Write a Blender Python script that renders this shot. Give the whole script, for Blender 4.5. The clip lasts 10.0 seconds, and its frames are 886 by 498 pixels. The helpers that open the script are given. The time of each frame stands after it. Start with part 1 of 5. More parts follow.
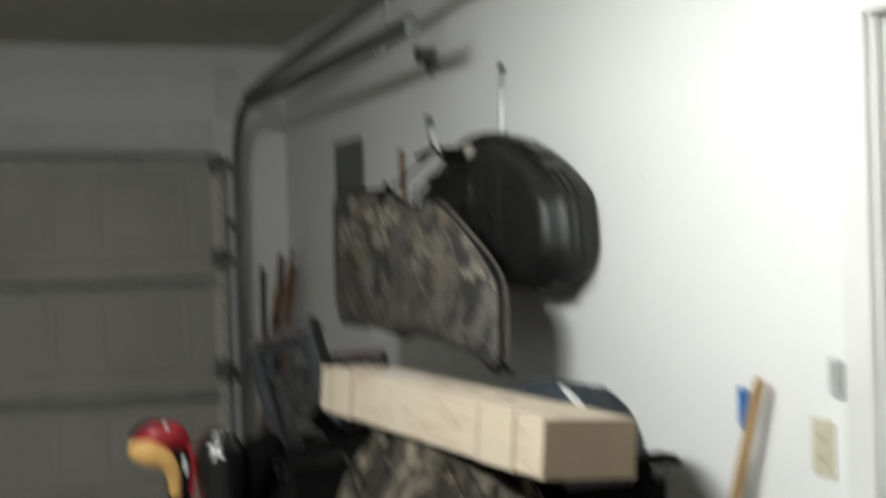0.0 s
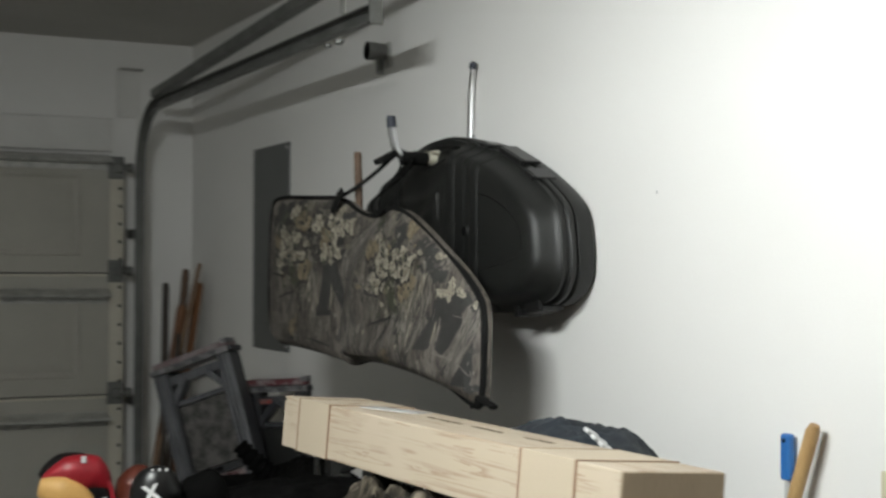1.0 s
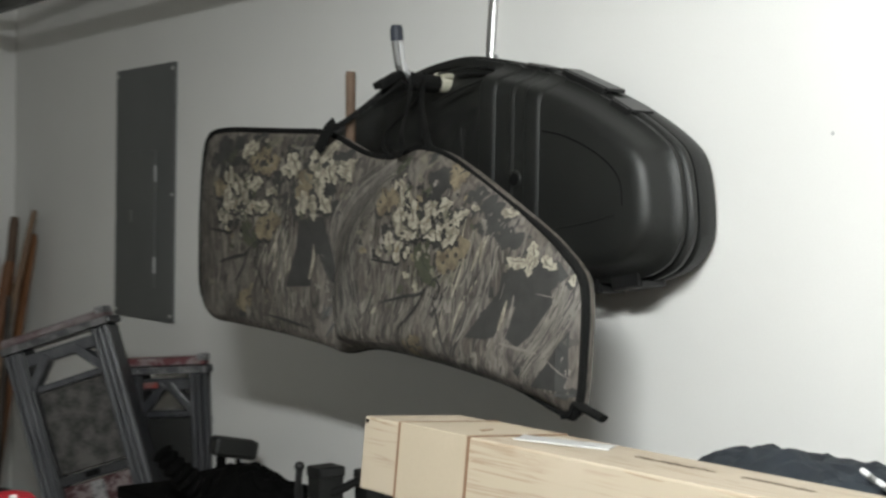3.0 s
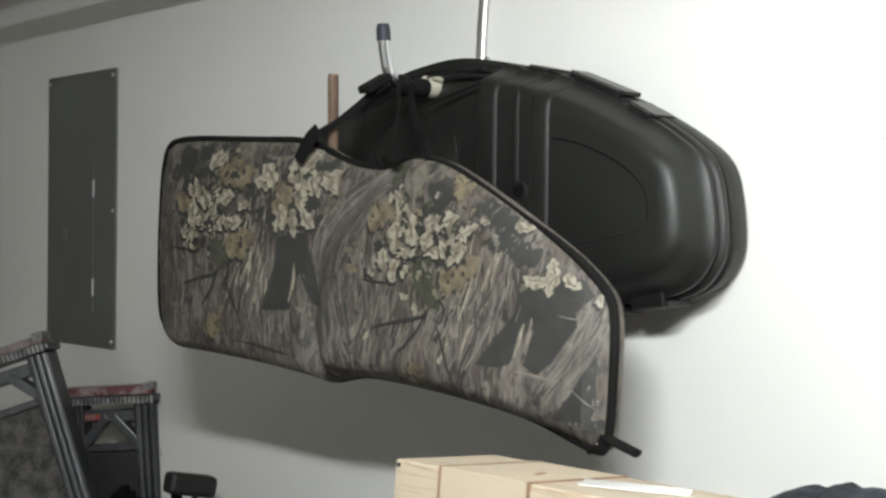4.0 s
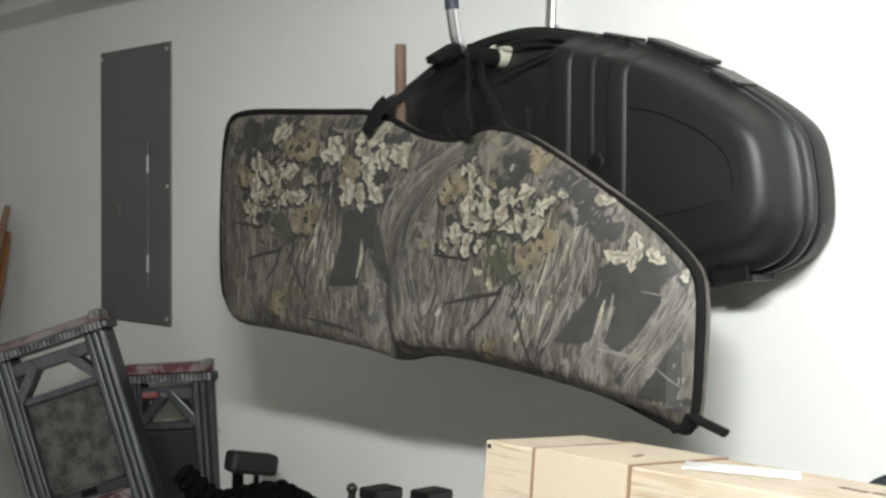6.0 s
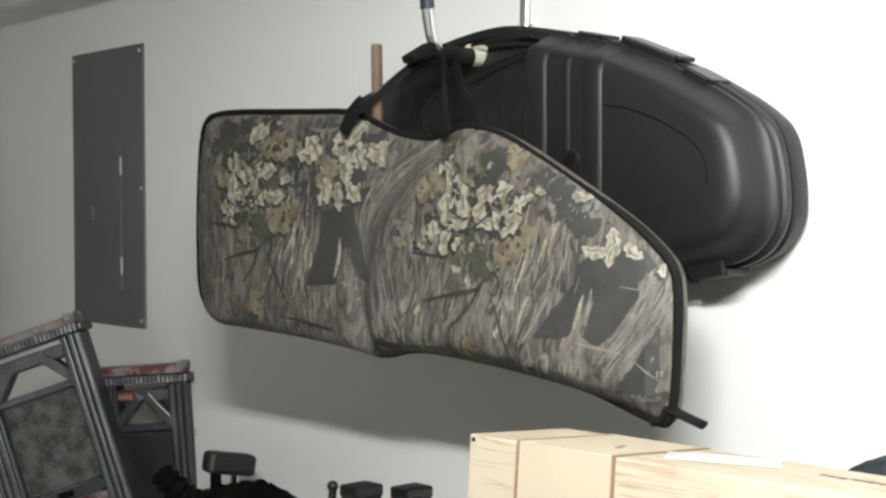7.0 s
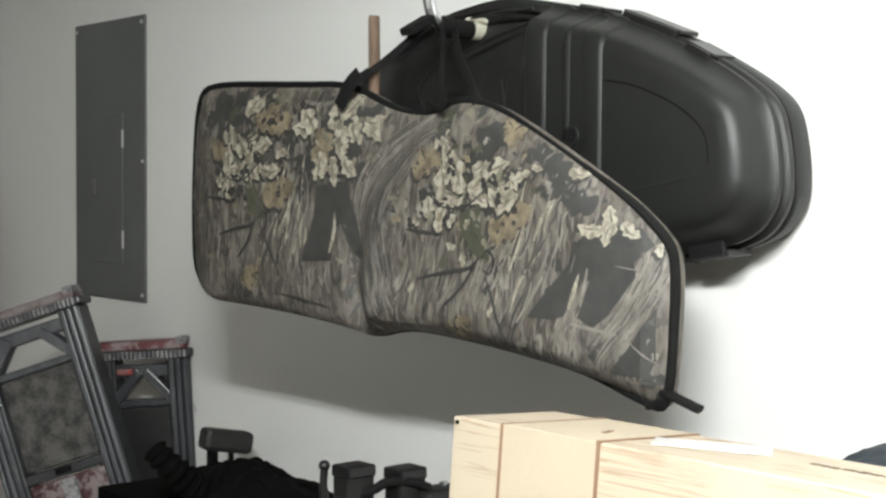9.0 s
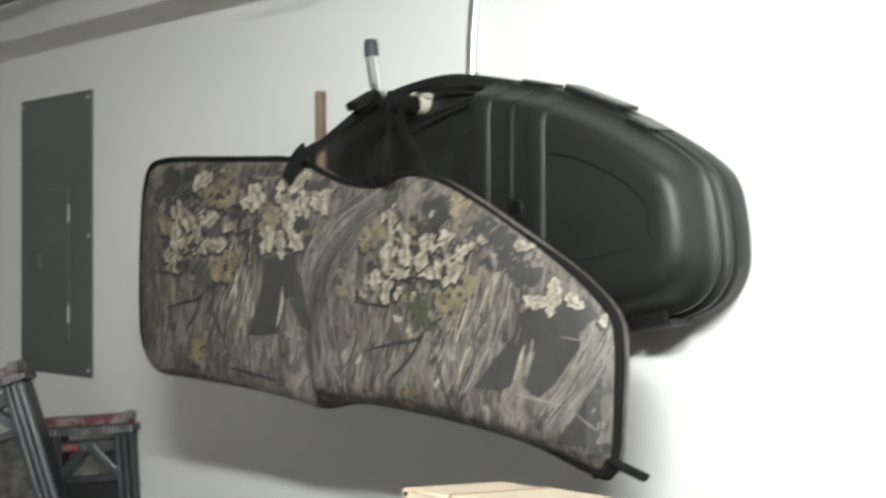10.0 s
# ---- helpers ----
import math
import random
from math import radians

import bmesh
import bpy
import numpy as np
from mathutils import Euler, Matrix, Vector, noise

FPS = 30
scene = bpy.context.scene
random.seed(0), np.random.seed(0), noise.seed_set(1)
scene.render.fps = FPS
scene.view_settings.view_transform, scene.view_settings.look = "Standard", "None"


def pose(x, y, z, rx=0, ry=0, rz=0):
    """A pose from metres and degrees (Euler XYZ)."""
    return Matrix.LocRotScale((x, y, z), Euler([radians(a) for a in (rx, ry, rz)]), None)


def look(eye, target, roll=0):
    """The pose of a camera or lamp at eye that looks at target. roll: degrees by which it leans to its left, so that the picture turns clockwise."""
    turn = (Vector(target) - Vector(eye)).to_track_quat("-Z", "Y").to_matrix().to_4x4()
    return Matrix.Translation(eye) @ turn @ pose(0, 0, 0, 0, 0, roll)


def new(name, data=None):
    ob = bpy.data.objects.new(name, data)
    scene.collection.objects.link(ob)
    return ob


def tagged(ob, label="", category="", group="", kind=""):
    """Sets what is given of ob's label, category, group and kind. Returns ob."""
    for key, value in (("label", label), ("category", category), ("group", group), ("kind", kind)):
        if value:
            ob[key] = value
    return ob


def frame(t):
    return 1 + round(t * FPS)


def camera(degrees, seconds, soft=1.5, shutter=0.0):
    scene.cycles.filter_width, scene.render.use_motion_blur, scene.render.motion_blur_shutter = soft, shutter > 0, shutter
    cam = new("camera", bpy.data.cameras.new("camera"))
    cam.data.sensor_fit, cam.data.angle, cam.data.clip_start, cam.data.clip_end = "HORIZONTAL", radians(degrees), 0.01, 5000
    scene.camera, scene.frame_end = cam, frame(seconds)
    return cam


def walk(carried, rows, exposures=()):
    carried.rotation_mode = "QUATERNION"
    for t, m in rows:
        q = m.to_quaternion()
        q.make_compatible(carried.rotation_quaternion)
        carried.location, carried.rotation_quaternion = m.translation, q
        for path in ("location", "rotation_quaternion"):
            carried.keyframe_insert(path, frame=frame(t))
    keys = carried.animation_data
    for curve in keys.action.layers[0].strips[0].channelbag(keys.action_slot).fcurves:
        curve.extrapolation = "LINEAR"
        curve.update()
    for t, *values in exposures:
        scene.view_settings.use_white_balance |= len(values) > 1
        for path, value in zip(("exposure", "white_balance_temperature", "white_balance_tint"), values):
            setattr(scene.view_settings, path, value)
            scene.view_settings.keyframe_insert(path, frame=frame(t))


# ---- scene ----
cam = camera(35.7, 10.0, soft=2.5, shutter=0.9)
PATH = [
    (0, (-1.673, -0.123, 1.641), (-0.989, 1.738, 1.633), -1.8),
    (0.1, (-1.666, -0.097, 1.624), (-0.998, 1.787, 1.661), -2.0),
    (0.2, (-1.68, -0.07, 1.623), (-1.021, 1.818, 1.636), -1.2),
    (0.3, (-1.66, 0.029, 1.616), (-1.01, 1.921, 1.621), -0.1),
    (0.5, (-1.648, 0.155, 1.62), (-0.965, 2.034, 1.615), 0.8),
    (1, (-1.767, 0.42, 1.615), (-0.888, 2.216, 1.644), 0.2),
    (1.2, (-1.785, 0.524, 1.617), (-0.875, 2.304, 1.612), 0.5),
    (1.5, (-1.781, 0.702, 1.611), (-0.867, 2.481, 1.583), -0.2),
    (1.7, (-1.746, 0.862, 1.618), (-0.837, 2.644, 1.607), -1.9),
    (1.9, (-1.745, 0.956, 1.634), (-0.888, 2.763, 1.662), -1.6),
    (2, (-1.763, 1.002, 1.628), (-0.914, 2.813, 1.629), -1.4),
    (2.1, (-1.735, 1.08, 1.634), (-0.885, 2.891, 1.62), -0.7),
    (2.2, (-1.726, 1.163, 1.619), (-0.857, 2.964, 1.612), 0.1),
    (2.4, (-1.754, 1.25, 1.612), (-0.782, 2.998, 1.623), 1.9),
    (2.5, (-1.794, 1.296, 1.598), (-0.746, 2.999, 1.619), 1.9),
    (2.6, (-1.823, 1.362, 1.612), (-0.721, 3.031, 1.61), 0.9),
    (2.8, (-1.872, 1.451, 1.622), (-0.701, 3.072, 1.595), 0.5),
    (3, (-1.915, 1.526, 1.637), (-0.694, 3.109, 1.59), 1.0),
    (4.5, (-1.905, 1.899, 1.63), (-0.56, 3.379, 1.614), 0.4),
    (5, (-1.913, 1.917, 1.639), (-0.591, 3.417, 1.595), 1.1),
    (5.5, (-1.908, 1.918, 1.634), (-0.622, 3.449, 1.576), 0.6),
    (7, (-1.943, 1.916, 1.623), (-0.613, 3.408, 1.568), -0.2),
    (7.5, (-1.94, 1.925, 1.619), (-0.593, 3.401, 1.535), 1.2),
    (8, (-1.913, 1.926, 1.622), (-0.59, 3.425, 1.542), 0.9),
    (8.5, (-1.89, 1.919, 1.621), (-0.57, 3.419, 1.537), 0.3),
    (9, (-1.879, 1.927, 1.621), (-0.57, 3.436, 1.533), 0.4),
    (9.5, (-1.883, 1.926, 1.633), (-0.555, 3.42, 1.592), 0.7),
    (10, (-1.894, 1.908, 1.625), (-0.527, 3.368, 1.639), -0.1),
]
EXPOSURES = [(0.0, -0.06), (1.0, -0.06), (1.5, -0.04), (2.0, -0.06), (2.5, 0.15), (3.0, 0.22), (4.5, 0.7), (5.0, 0.7), (5.5, 0.72), (7.0, 0.98), (8.0, 0.98), (10.0, 1.05)]
walk(cam, [(t, look(eye, target, roll)) for t, eye, target, roll in PATH], EXPOSURES)

# ---- world, lamp, exposure ----
world = bpy.data.worlds.new("world")
scene.world = world
world.use_nodes = True
world.node_tree.nodes["Background"].inputs[0].default_value = (0.5, 0.55, 0.6, 1)
world.node_tree.nodes["Background"].inputs[1].default_value = 0.02

LAMP = (-2.02, 1.90, 2.585)     # the fluorescent batten that lights the garage
TUBE_POWER = 352.0


# ---- materials ----
def mat(name, base, rough=0.6, metal=0.0, dark=None, scale=8.0, fine=120.0, bump=0.15, stretch=(1, 1, 1), amount=0.5, spec=0.5, per_object=0.0):
    """Two scales of mottling between base and dark, and a fine bump."""
    m = bpy.data.materials.new(name)
    m.use_nodes = True
    nt = m.node_tree
    b = nt.nodes["Principled BSDF"]
    dark = dark or tuple(c * 0.8 for c in base)
    tc = nt.nodes.new("ShaderNodeTexCoord")
    mp = nt.nodes.new("ShaderNodeMapping")
    mp.inputs["Scale"].default_value = stretch
    nt.links.new(tc.outputs["Object"], mp.inputs[0])
    n1 = nt.nodes.new("ShaderNodeTexNoise")
    n1.inputs["Scale"].default_value, n1.inputs["Detail"].default_value = scale, 5
    n2 = nt.nodes.new("ShaderNodeTexNoise")
    n2.inputs["Scale"].default_value, n2.inputs["Detail"].default_value = fine, 3
    nt.links.new(mp.outputs[0], n1.inputs["Vector"])
    nt.links.new(mp.outputs[0], n2.inputs["Vector"])
    add = nt.nodes.new("ShaderNodeMath")
    add.operation = "ADD"
    half = nt.nodes.new("ShaderNodeMath")
    half.operation = "MULTIPLY"
    half.inputs[1].default_value = 0.45
    nt.links.new(n2.outputs[0], half.inputs[0])
    nt.links.new(n1.outputs[0], add.inputs[0])
    nt.links.new(half.outputs[0], add.inputs[1])
    ramp = nt.nodes.new("ShaderNodeMapRange")
    ramp.inputs["From Min"].default_value, ramp.inputs["From Max"].default_value = 0.72 - 0.25 / max(amount, 0.05) * 0.5, 0.72 + 0.25 / max(amount, 0.05) * 0.5
    nt.links.new(add.outputs[0], ramp.inputs["Value"])
    mix = nt.nodes.new("ShaderNodeMix")
    mix.data_type = "RGBA"
    mix.inputs["A"].default_value, mix.inputs["B"].default_value = (*dark, 1), (*base, 1)
    nt.links.new(ramp.outputs[0], mix.inputs["Factor"])
    nt.links.new(mix.outputs["Result"], b.inputs["Base Color"])
    b.inputs["Roughness"].default_value, b.inputs["Metallic"].default_value = rough, metal
    b.inputs["Specular IOR Level"].default_value = spec
    if bump:
        bp = nt.nodes.new("ShaderNodeBump")
        bp.inputs["Strength"].default_value, bp.inputs["Distance"].default_value = bump, 0.002
        nt.links.new(n2.outputs[0], bp.inputs["Height"])
        nt.links.new(bp.outputs[0], b.inputs["Normal"])
    return m


M_WALL = mat("wall_paint", (0.84, 0.83, 0.805), 0.7, dark=(0.78, 0.77, 0.745), scale=1.6, fine=260, bump=0.12, amount=0.35, spec=0.3)
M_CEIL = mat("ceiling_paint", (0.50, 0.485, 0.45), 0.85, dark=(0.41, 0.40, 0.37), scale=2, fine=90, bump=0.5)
M_FLOOR = mat("concrete", (0.33, 0.32, 0.305), 0.75, dark=(0.23, 0.224, 0.215), scale=1.5, fine=60, bump=0.3)
M_TRIM = mat("trim_paint", (0.78, 0.77, 0.74), 0.5, dark=(0.68, 0.67, 0.64), scale=4, fine=150, bump=0.05)
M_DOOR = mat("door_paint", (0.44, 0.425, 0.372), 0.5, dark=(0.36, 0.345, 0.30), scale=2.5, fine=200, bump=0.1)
M_STRUT = mat("galvanised_steel", (0.60, 0.60, 0.56), 0.38, 0.35, dark=(0.34, 0.34, 0.325), scale=14, fine=90, bump=0.08)
M_STILE = mat("stile_paint", (0.62, 0.59, 0.50), 0.5, 0.0, dark=(0.5, 0.47, 0.39), scale=8, fine=90)
# flat pieces of this black also paint the shade inside holes and slots
M_HOLE = mat("matt_black", (0.006, 0.006, 0.006), 0.9, spec=0.1)
M_TRACK = mat("track_steel", (0.21, 0.212, 0.20), 0.5, 0.45, dark=(0.12, 0.122, 0.115), scale=10, fine=120)
M_PANEL = mat("panel_grey_enamel", (0.128, 0.132, 0.130), 0.45, dark=(0.105, 0.108, 0.107), scale=4, fine=180, bump=0.06)
M_CHROME = mat("chrome", (0.74, 0.75, 0.77), 0.12, 1.0, dark=(0.6, 0.61, 0.63), scale=20, fine=200, bump=0.02)
M_BRIGHT = mat("polished_steel", (0.9, 0.9, 0.9), 0.3, 1.0, dark=(0.8, 0.8, 0.81), scale=20, fine=200, bump=0.02)
M_BLUECAP = mat("blue_grey_rubber", (0.03, 0.036, 0.052), 0.55)
M_CREAM = mat("cream_rubber", (0.72, 0.69, 0.56), 0.55)
M_BLACK = mat("black_webbing", (0.007, 0.007, 0.0065), 0.8, dark=(0.004, 0.004, 0.004), scale=30, fine=600, bump=0.4, spec=0.2)
M_HARD = mat("black_moulded_plastic", (0.0105, 0.0111, 0.0101), 0.5, dark=(0.0075, 0.008, 0.0072), scale=9, fine=420, bump=0.2, spec=0.5)
M_HARDRIM = mat("black_rim_plastic", (0.012, 0.012, 0.012), 0.34, dark=(0.007, 0.007, 0.007), scale=9, fine=300, bump=0.08)
M_WOOD = mat("old_wood", (0.25, 0.165, 0.10), 0.6, dark=(0.15, 0.085, 0.05), scale=4, fine=40, stretch=(6, 6, 0.6))
M_ORANGEWOOD = mat("stained_wood", (0.26, 0.112, 0.042), 0.55, dark=(0.13, 0.05, 0.018), scale=4, fine=40, stretch=(6, 6, 0.6))
M_DARKWOOD = mat("dark_wood", (0.05, 0.035, 0.025), 0.6, dark=(0.02, 0.015, 0.012), scale=4, fine=40, stretch=(6, 6, 0.6))
M_BROWNWOOD = mat("brown_wood", (0.13, 0.075, 0.045), 0.6, dark=(0.06, 0.035, 0.022), scale=4, fine=40, stretch=(6, 6, 0.6))
M_STAVE = mat("weathered_wood", (0.20, 0.13, 0.085), 0.6, dark=(0.075, 0.045, 0.03), scale=4, fine=40, stretch=(9, 9, 0.5), amount=0.8)
M_PALEWOOD = mat("broom_wood", (0.46, 0.30, 0.13), 0.5, dark=(0.34, 0.2, 0.08), scale=4, fine=40, stretch=(6, 6, 0.6))
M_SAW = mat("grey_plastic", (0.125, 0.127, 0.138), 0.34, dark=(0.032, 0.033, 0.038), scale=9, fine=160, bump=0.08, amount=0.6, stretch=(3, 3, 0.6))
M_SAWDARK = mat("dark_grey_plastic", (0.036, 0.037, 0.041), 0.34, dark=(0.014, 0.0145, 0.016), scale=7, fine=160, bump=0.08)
# darkened copy of M_SAW: the rear sawhorse's shade put into its colour
M_SAWSHADE = mat("shaded_grey_plastic", (0.07, 0.071, 0.078), 0.34, dark=(0.022, 0.023, 0.026), scale=9, fine=160, bump=0.08, amount=0.6, stretch=(3, 3, 0.6))
M_SAWLID = mat("scuffed_grey_plastic", (0.098, 0.092, 0.086), 0.5, dark=(0.022, 0.021, 0.020), scale=22, fine=110, bump=0.3, amount=0.9)
M_SAWRED = mat("scuffed_red_plastic", (0.12, 0.03, 0.034), 0.5, dark=(0.26, 0.21, 0.21), scale=22, fine=80, bump=0.3, amount=1.6)
M_SAWPALE = mat("chalky_pink_plastic", (0.24, 0.205, 0.205), 0.5, dark=(0.135, 0.09, 0.092), scale=14, fine=90, bump=0.3, amount=1.0)
M_SAWLOW = mat("worn_dark_red_plastic", (0.05, 0.012, 0.014), 0.5, dark=(0.22, 0.18, 0.18), scale=26, fine=90, bump=0.3, amount=1.8)
M_SAWCLIP = mat("worn_red_plastic", (0.30, 0.045, 0.035), 0.45, dark=(0.22, 0.12, 0.11), scale=30, fine=90, amount=1.0)
M_SAWEDGE = mat("pale_scuffed_plastic", (0.30, 0.29, 0.29), 0.5, dark=(0.10, 0.10, 0.105), scale=30, fine=120, amount=1.2)
M_RED = mat("red_vinyl", (0.34, 0.014, 0.024), 0.4, dark=(0.24, 0.01, 0.016))
M_BROWNRED = mat("rust_red_vinyl", (0.12, 0.026, 0.013), 0.42)
M_YELLOW = mat("amber_vinyl", (0.70, 0.43, 0.15), 0.5, dark=(0.6, 0.34, 0.10))
M_GLOSSBLK = mat("black_vinyl", (0.004, 0.004, 0.0045), 0.36)
M_WHITE = mat("white_print", (0.7, 0.7, 0.69), 0.6)
M_FUZZ = mat("black_knit", (0.0028, 0.0028, 0.0027), 0.9, bump=0.6, fine=300, spec=0.06)
M_NAVY = mat("navy_fabric", (0.014, 0.020, 0.028), 0.85, dark=(0.007, 0.010, 0.014), scale=14, fine=500, bump=0.4)
M_BLUE = mat("blue_plastic", (0.03, 0.16, 0.45), 0.4, dark=(0.025, 0.13, 0.38))
M_GREYROD = mat("pale_grey_plastic", (0.55, 0.55, 0.54), 0.5)
M_BEIGE = mat("ivory_plastic", (0.62, 0.57, 0.42), 0.4, dark=(0.57, 0.52, 0.38))
M_CARDPLAIN = mat("cardboard_band", (0.44, 0.373, 0.28), 0.65, dark=(0.40, 0.337, 0.25), scale=5, fine=160, bump=0.05, amount=0.4)
M_CARDLINE = mat("brown_ink", (0.23, 0.135, 0.08), 0.7)
M_INK = mat("dark_ink", (0.10, 0.065, 0.04), 0.7)
# kraft board darkened: shade of the end turned from the lamp, put into colour
M_CARDSHADE = mat("shaded_cardboard_end", (0.31, 0.235, 0.155), 0.7, dark=(0.24, 0.18, 0.115), scale=3, fine=60, stretch=(5, 5, 0.7))
# clear glossy tape; near-white base paints the lamp's glare on it
M_TAPE = mat("glare_white_tape", (0.85, 0.85, 0.83), 0.12, dark=(0.8, 0.79, 0.77))
M_TUBE = bpy.data.materials.new("lit_tube")
M_TUBE.use_nodes = True
M_TUBE.node_tree.nodes["Principled BSDF"].inputs["Emission Color"].default_value = (0.935, 0.975, 0.965, 1)
M_TUBE.node_tree.nodes["Principled BSDF"].inputs["Emission Strength"].default_value = TUBE_POWER


def wood_print(name):
    """Kraft cardboard printed with brown wood grain running along the box."""
    m = bpy.data.materials.new(name)
    m.use_nodes = True
    nt = m.node_tree
    b = nt.nodes["Principled BSDF"]
    tc = nt.nodes.new("ShaderNodeTexCoord")
    mp = nt.nodes.new("ShaderNodeMapping")
    mp.inputs["Scale"].default_value = (20, 0.75, 24)
    nt.links.new(tc.outputs["Object"], mp.inputs[0])
    n = nt.nodes.new("ShaderNodeTexNoise")
    n.inputs["Scale"].default_value, n.inputs["Detail"].default_value, n.inputs["Distortion"].default_value = 2.2, 4, 1.2
    nt.links.new(mp.outputs[0], n.inputs["Vector"])
    w = nt.nodes.new("ShaderNodeMath")
    w.operation = "MULTIPLY"
    w.inputs[1].default_value = 5.0
    nt.links.new(n.outputs[0], w.inputs[0])
    f = nt.nodes.new("ShaderNodeMath")
    f.operation = "FRACT"
    nt.links.new(w.outputs[0], f.inputs[0])
    r = nt.nodes.new("ShaderNodeValToRGB")
    r.color_ramp.elements[0].position, r.color_ramp.elements[0].color = 0.0, (0.30, 0.215, 0.145, 1)
    r.color_ramp.elements[1].position, r.color_ramp.elements[1].color = 0.38, (0.425, 0.36, 0.273, 1)
    nt.links.new(f.outputs[0], r.inputs[0])
    n3 = nt.nodes.new("ShaderNodeTexNoise")
    n3.inputs["Scale"].default_value = 7
    nt.links.new(tc.outputs["Object"], n3.inputs["Vector"])
    rr = nt.nodes.new("ShaderNodeMapRange")
    rr.inputs["From Min"].default_value, rr.inputs["From Max"].default_value = 0.36, 0.48
    nt.links.new(n3.outputs[0], rr.inputs["Value"])
    mix = nt.nodes.new("ShaderNodeMix")
    mix.data_type = "RGBA"
    mix.inputs["A"].default_value = (0.435, 0.368, 0.281, 1)
    nt.links.new(rr.outputs[0], mix.inputs["Factor"])
    nt.links.new(r.outputs[0], mix.inputs["B"])
    nt.links.new(mix.outputs["Result"], b.inputs["Base Color"])
    b.inputs["Roughness"].default_value = 0.6
    return m


M_CARD = wood_print("printed_cardboard")


def bark_print(name, light, mid, dark, scale, rough=0.6, spec=0.5):
    """Fabric printed with vertical bark streaks and blotches."""
    m = bpy.data.materials.new(name)
    m.use_nodes = True
    nt = m.node_tree
    b = nt.nodes["Principled BSDF"]
    tc = nt.nodes.new("ShaderNodeTexCoord")
    mp = nt.nodes.new("ShaderNodeMapping")
    mp.inputs["Scale"].default_value = (3.2 * scale, 3.2 * scale, 0.8 * scale)
    mp.inputs["Rotation"].default_value = (0.12, 0, 0)
    nt.links.new(tc.outputs["Object"], mp.inputs[0])
    n = nt.nodes.new("ShaderNodeTexNoise")
    n.inputs["Scale"].default_value, n.inputs["Detail"].default_value, n.inputs["Distortion"].default_value = 9, 6, 1.6
    nt.links.new(mp.outputs[0], n.inputs["Vector"])
    r = nt.nodes.new("ShaderNodeValToRGB")
    e = r.color_ramp.elements
    e[0].position, e[0].color = 0.30, (*dark, 1)
    e[1].position, e[1].color = 0.72, (*light, 1)
    k = e.new(0.5)
    k.color = (*mid, 1)
    k = e.new(0.41)
    k.color = tuple([*(0.5 * a + 0.5 * c for a, c in zip(mid, dark)), 1])
    nt.links.new(n.outputs[0], r.inputs[0])
    n2 = nt.nodes.new("ShaderNodeTexNoise")
    n2.inputs["Scale"].default_value, n2.inputs["Detail"].default_value = 6 * scale, 3
    nt.links.new(tc.outputs["Object"], n2.inputs["Vector"])
    rr = nt.nodes.new("ShaderNodeMapRange")
    rr.inputs["From Min"].default_value, rr.inputs["From Max"].default_value = 0.35, 0.7
    nt.links.new(n2.outputs[0], rr.inputs["Value"])
    mix = nt.nodes.new("ShaderNodeMix")
    mix.data_type, mix.blend_type = "RGBA", "MULTIPLY"
    mix.inputs["B"].default_value = (0.62, 0.6, 0.55, 1)
    nt.links.new(rr.outputs[0], mix.inputs["Factor"])
    nt.links.new(r.outputs[0], mix.inputs["A"])
    nt.links.new(mix.outputs["Result"], b.inputs["Base Color"])
    b.inputs["Roughness"].default_value = rough
    b.inputs["Specular IOR Level"].default_value = spec
    wv = nt.nodes.new("ShaderNodeTexNoise")
    wv.inputs["Scale"].default_value = 700
    nt.links.new(tc.outputs["Object"], wv.inputs["Vector"])
    bp = nt.nodes.new("ShaderNodeBump")
    bp.inputs["Strength"].default_value, bp.inputs["Distance"].default_value = 0.3, 0.001
    nt.links.new(wv.outputs[0], bp.inputs["Height"])
    nt.links.new(bp.outputs[0], b.inputs["Normal"])
    return m


M_CAMO = bark_print("camouflage_bark_fabric", (0.225, 0.200, 0.176), (0.128, 0.112, 0.098), (0.040, 0.036, 0.032), 1.9)
M_CAMO_BUNDLE = bark_print("camouflage_bundle_fabric", (0.175, 0.150, 0.118), (0.030, 0.026, 0.020), (0.005, 0.0045, 0.004), 0.62, 0.9, 0.1)
FAB = dict(rough=0.6, fine=500, bump=0.25, spec=0.5)
M_STROKE = mat("pale_bark_print", (0.235, 0.212, 0.185), dark=(0.14, 0.126, 0.11), scale=40, amount=0.9, **FAB)
M_CREAMLEAF = mat("cream_leaf_print", (0.36, 0.33, 0.262), dark=(0.17, 0.150, 0.115), scale=75, amount=1.1, **FAB)
M_LEAFSHADE = mat("shaded_leaf_print", (0.17, 0.155, 0.12), dark=(0.10, 0.09, 0.07), scale=60, amount=0.9, **FAB)
M_DIM = mat("umber_shadow_print", (0.078, 0.070, 0.061), dark=(0.050, 0.045, 0.039), scale=40, **FAB)
M_TANLEAF = mat("tan_leaf_print", (0.205, 0.168, 0.112), dark=(0.105, 0.083, 0.054), scale=45, amount=1.0, **FAB)
M_GREENLEAF = mat("olive_leaf_print", (0.07, 0.075, 0.048), dark=(0.045, 0.047, 0.032), scale=30, **FAB)
M_DARKPATCH = mat("charcoal_print", (0.042, 0.0405, 0.038), dark=(0.026, 0.025, 0.0235), scale=30, **FAB)
M_GREYBARK = mat("grey_bark_print", (0.178, 0.162, 0.142), dark=(0.10, 0.090, 0.078), scale=30, stretch=(1, 2.5, 0.6), amount=1.0, **FAB)


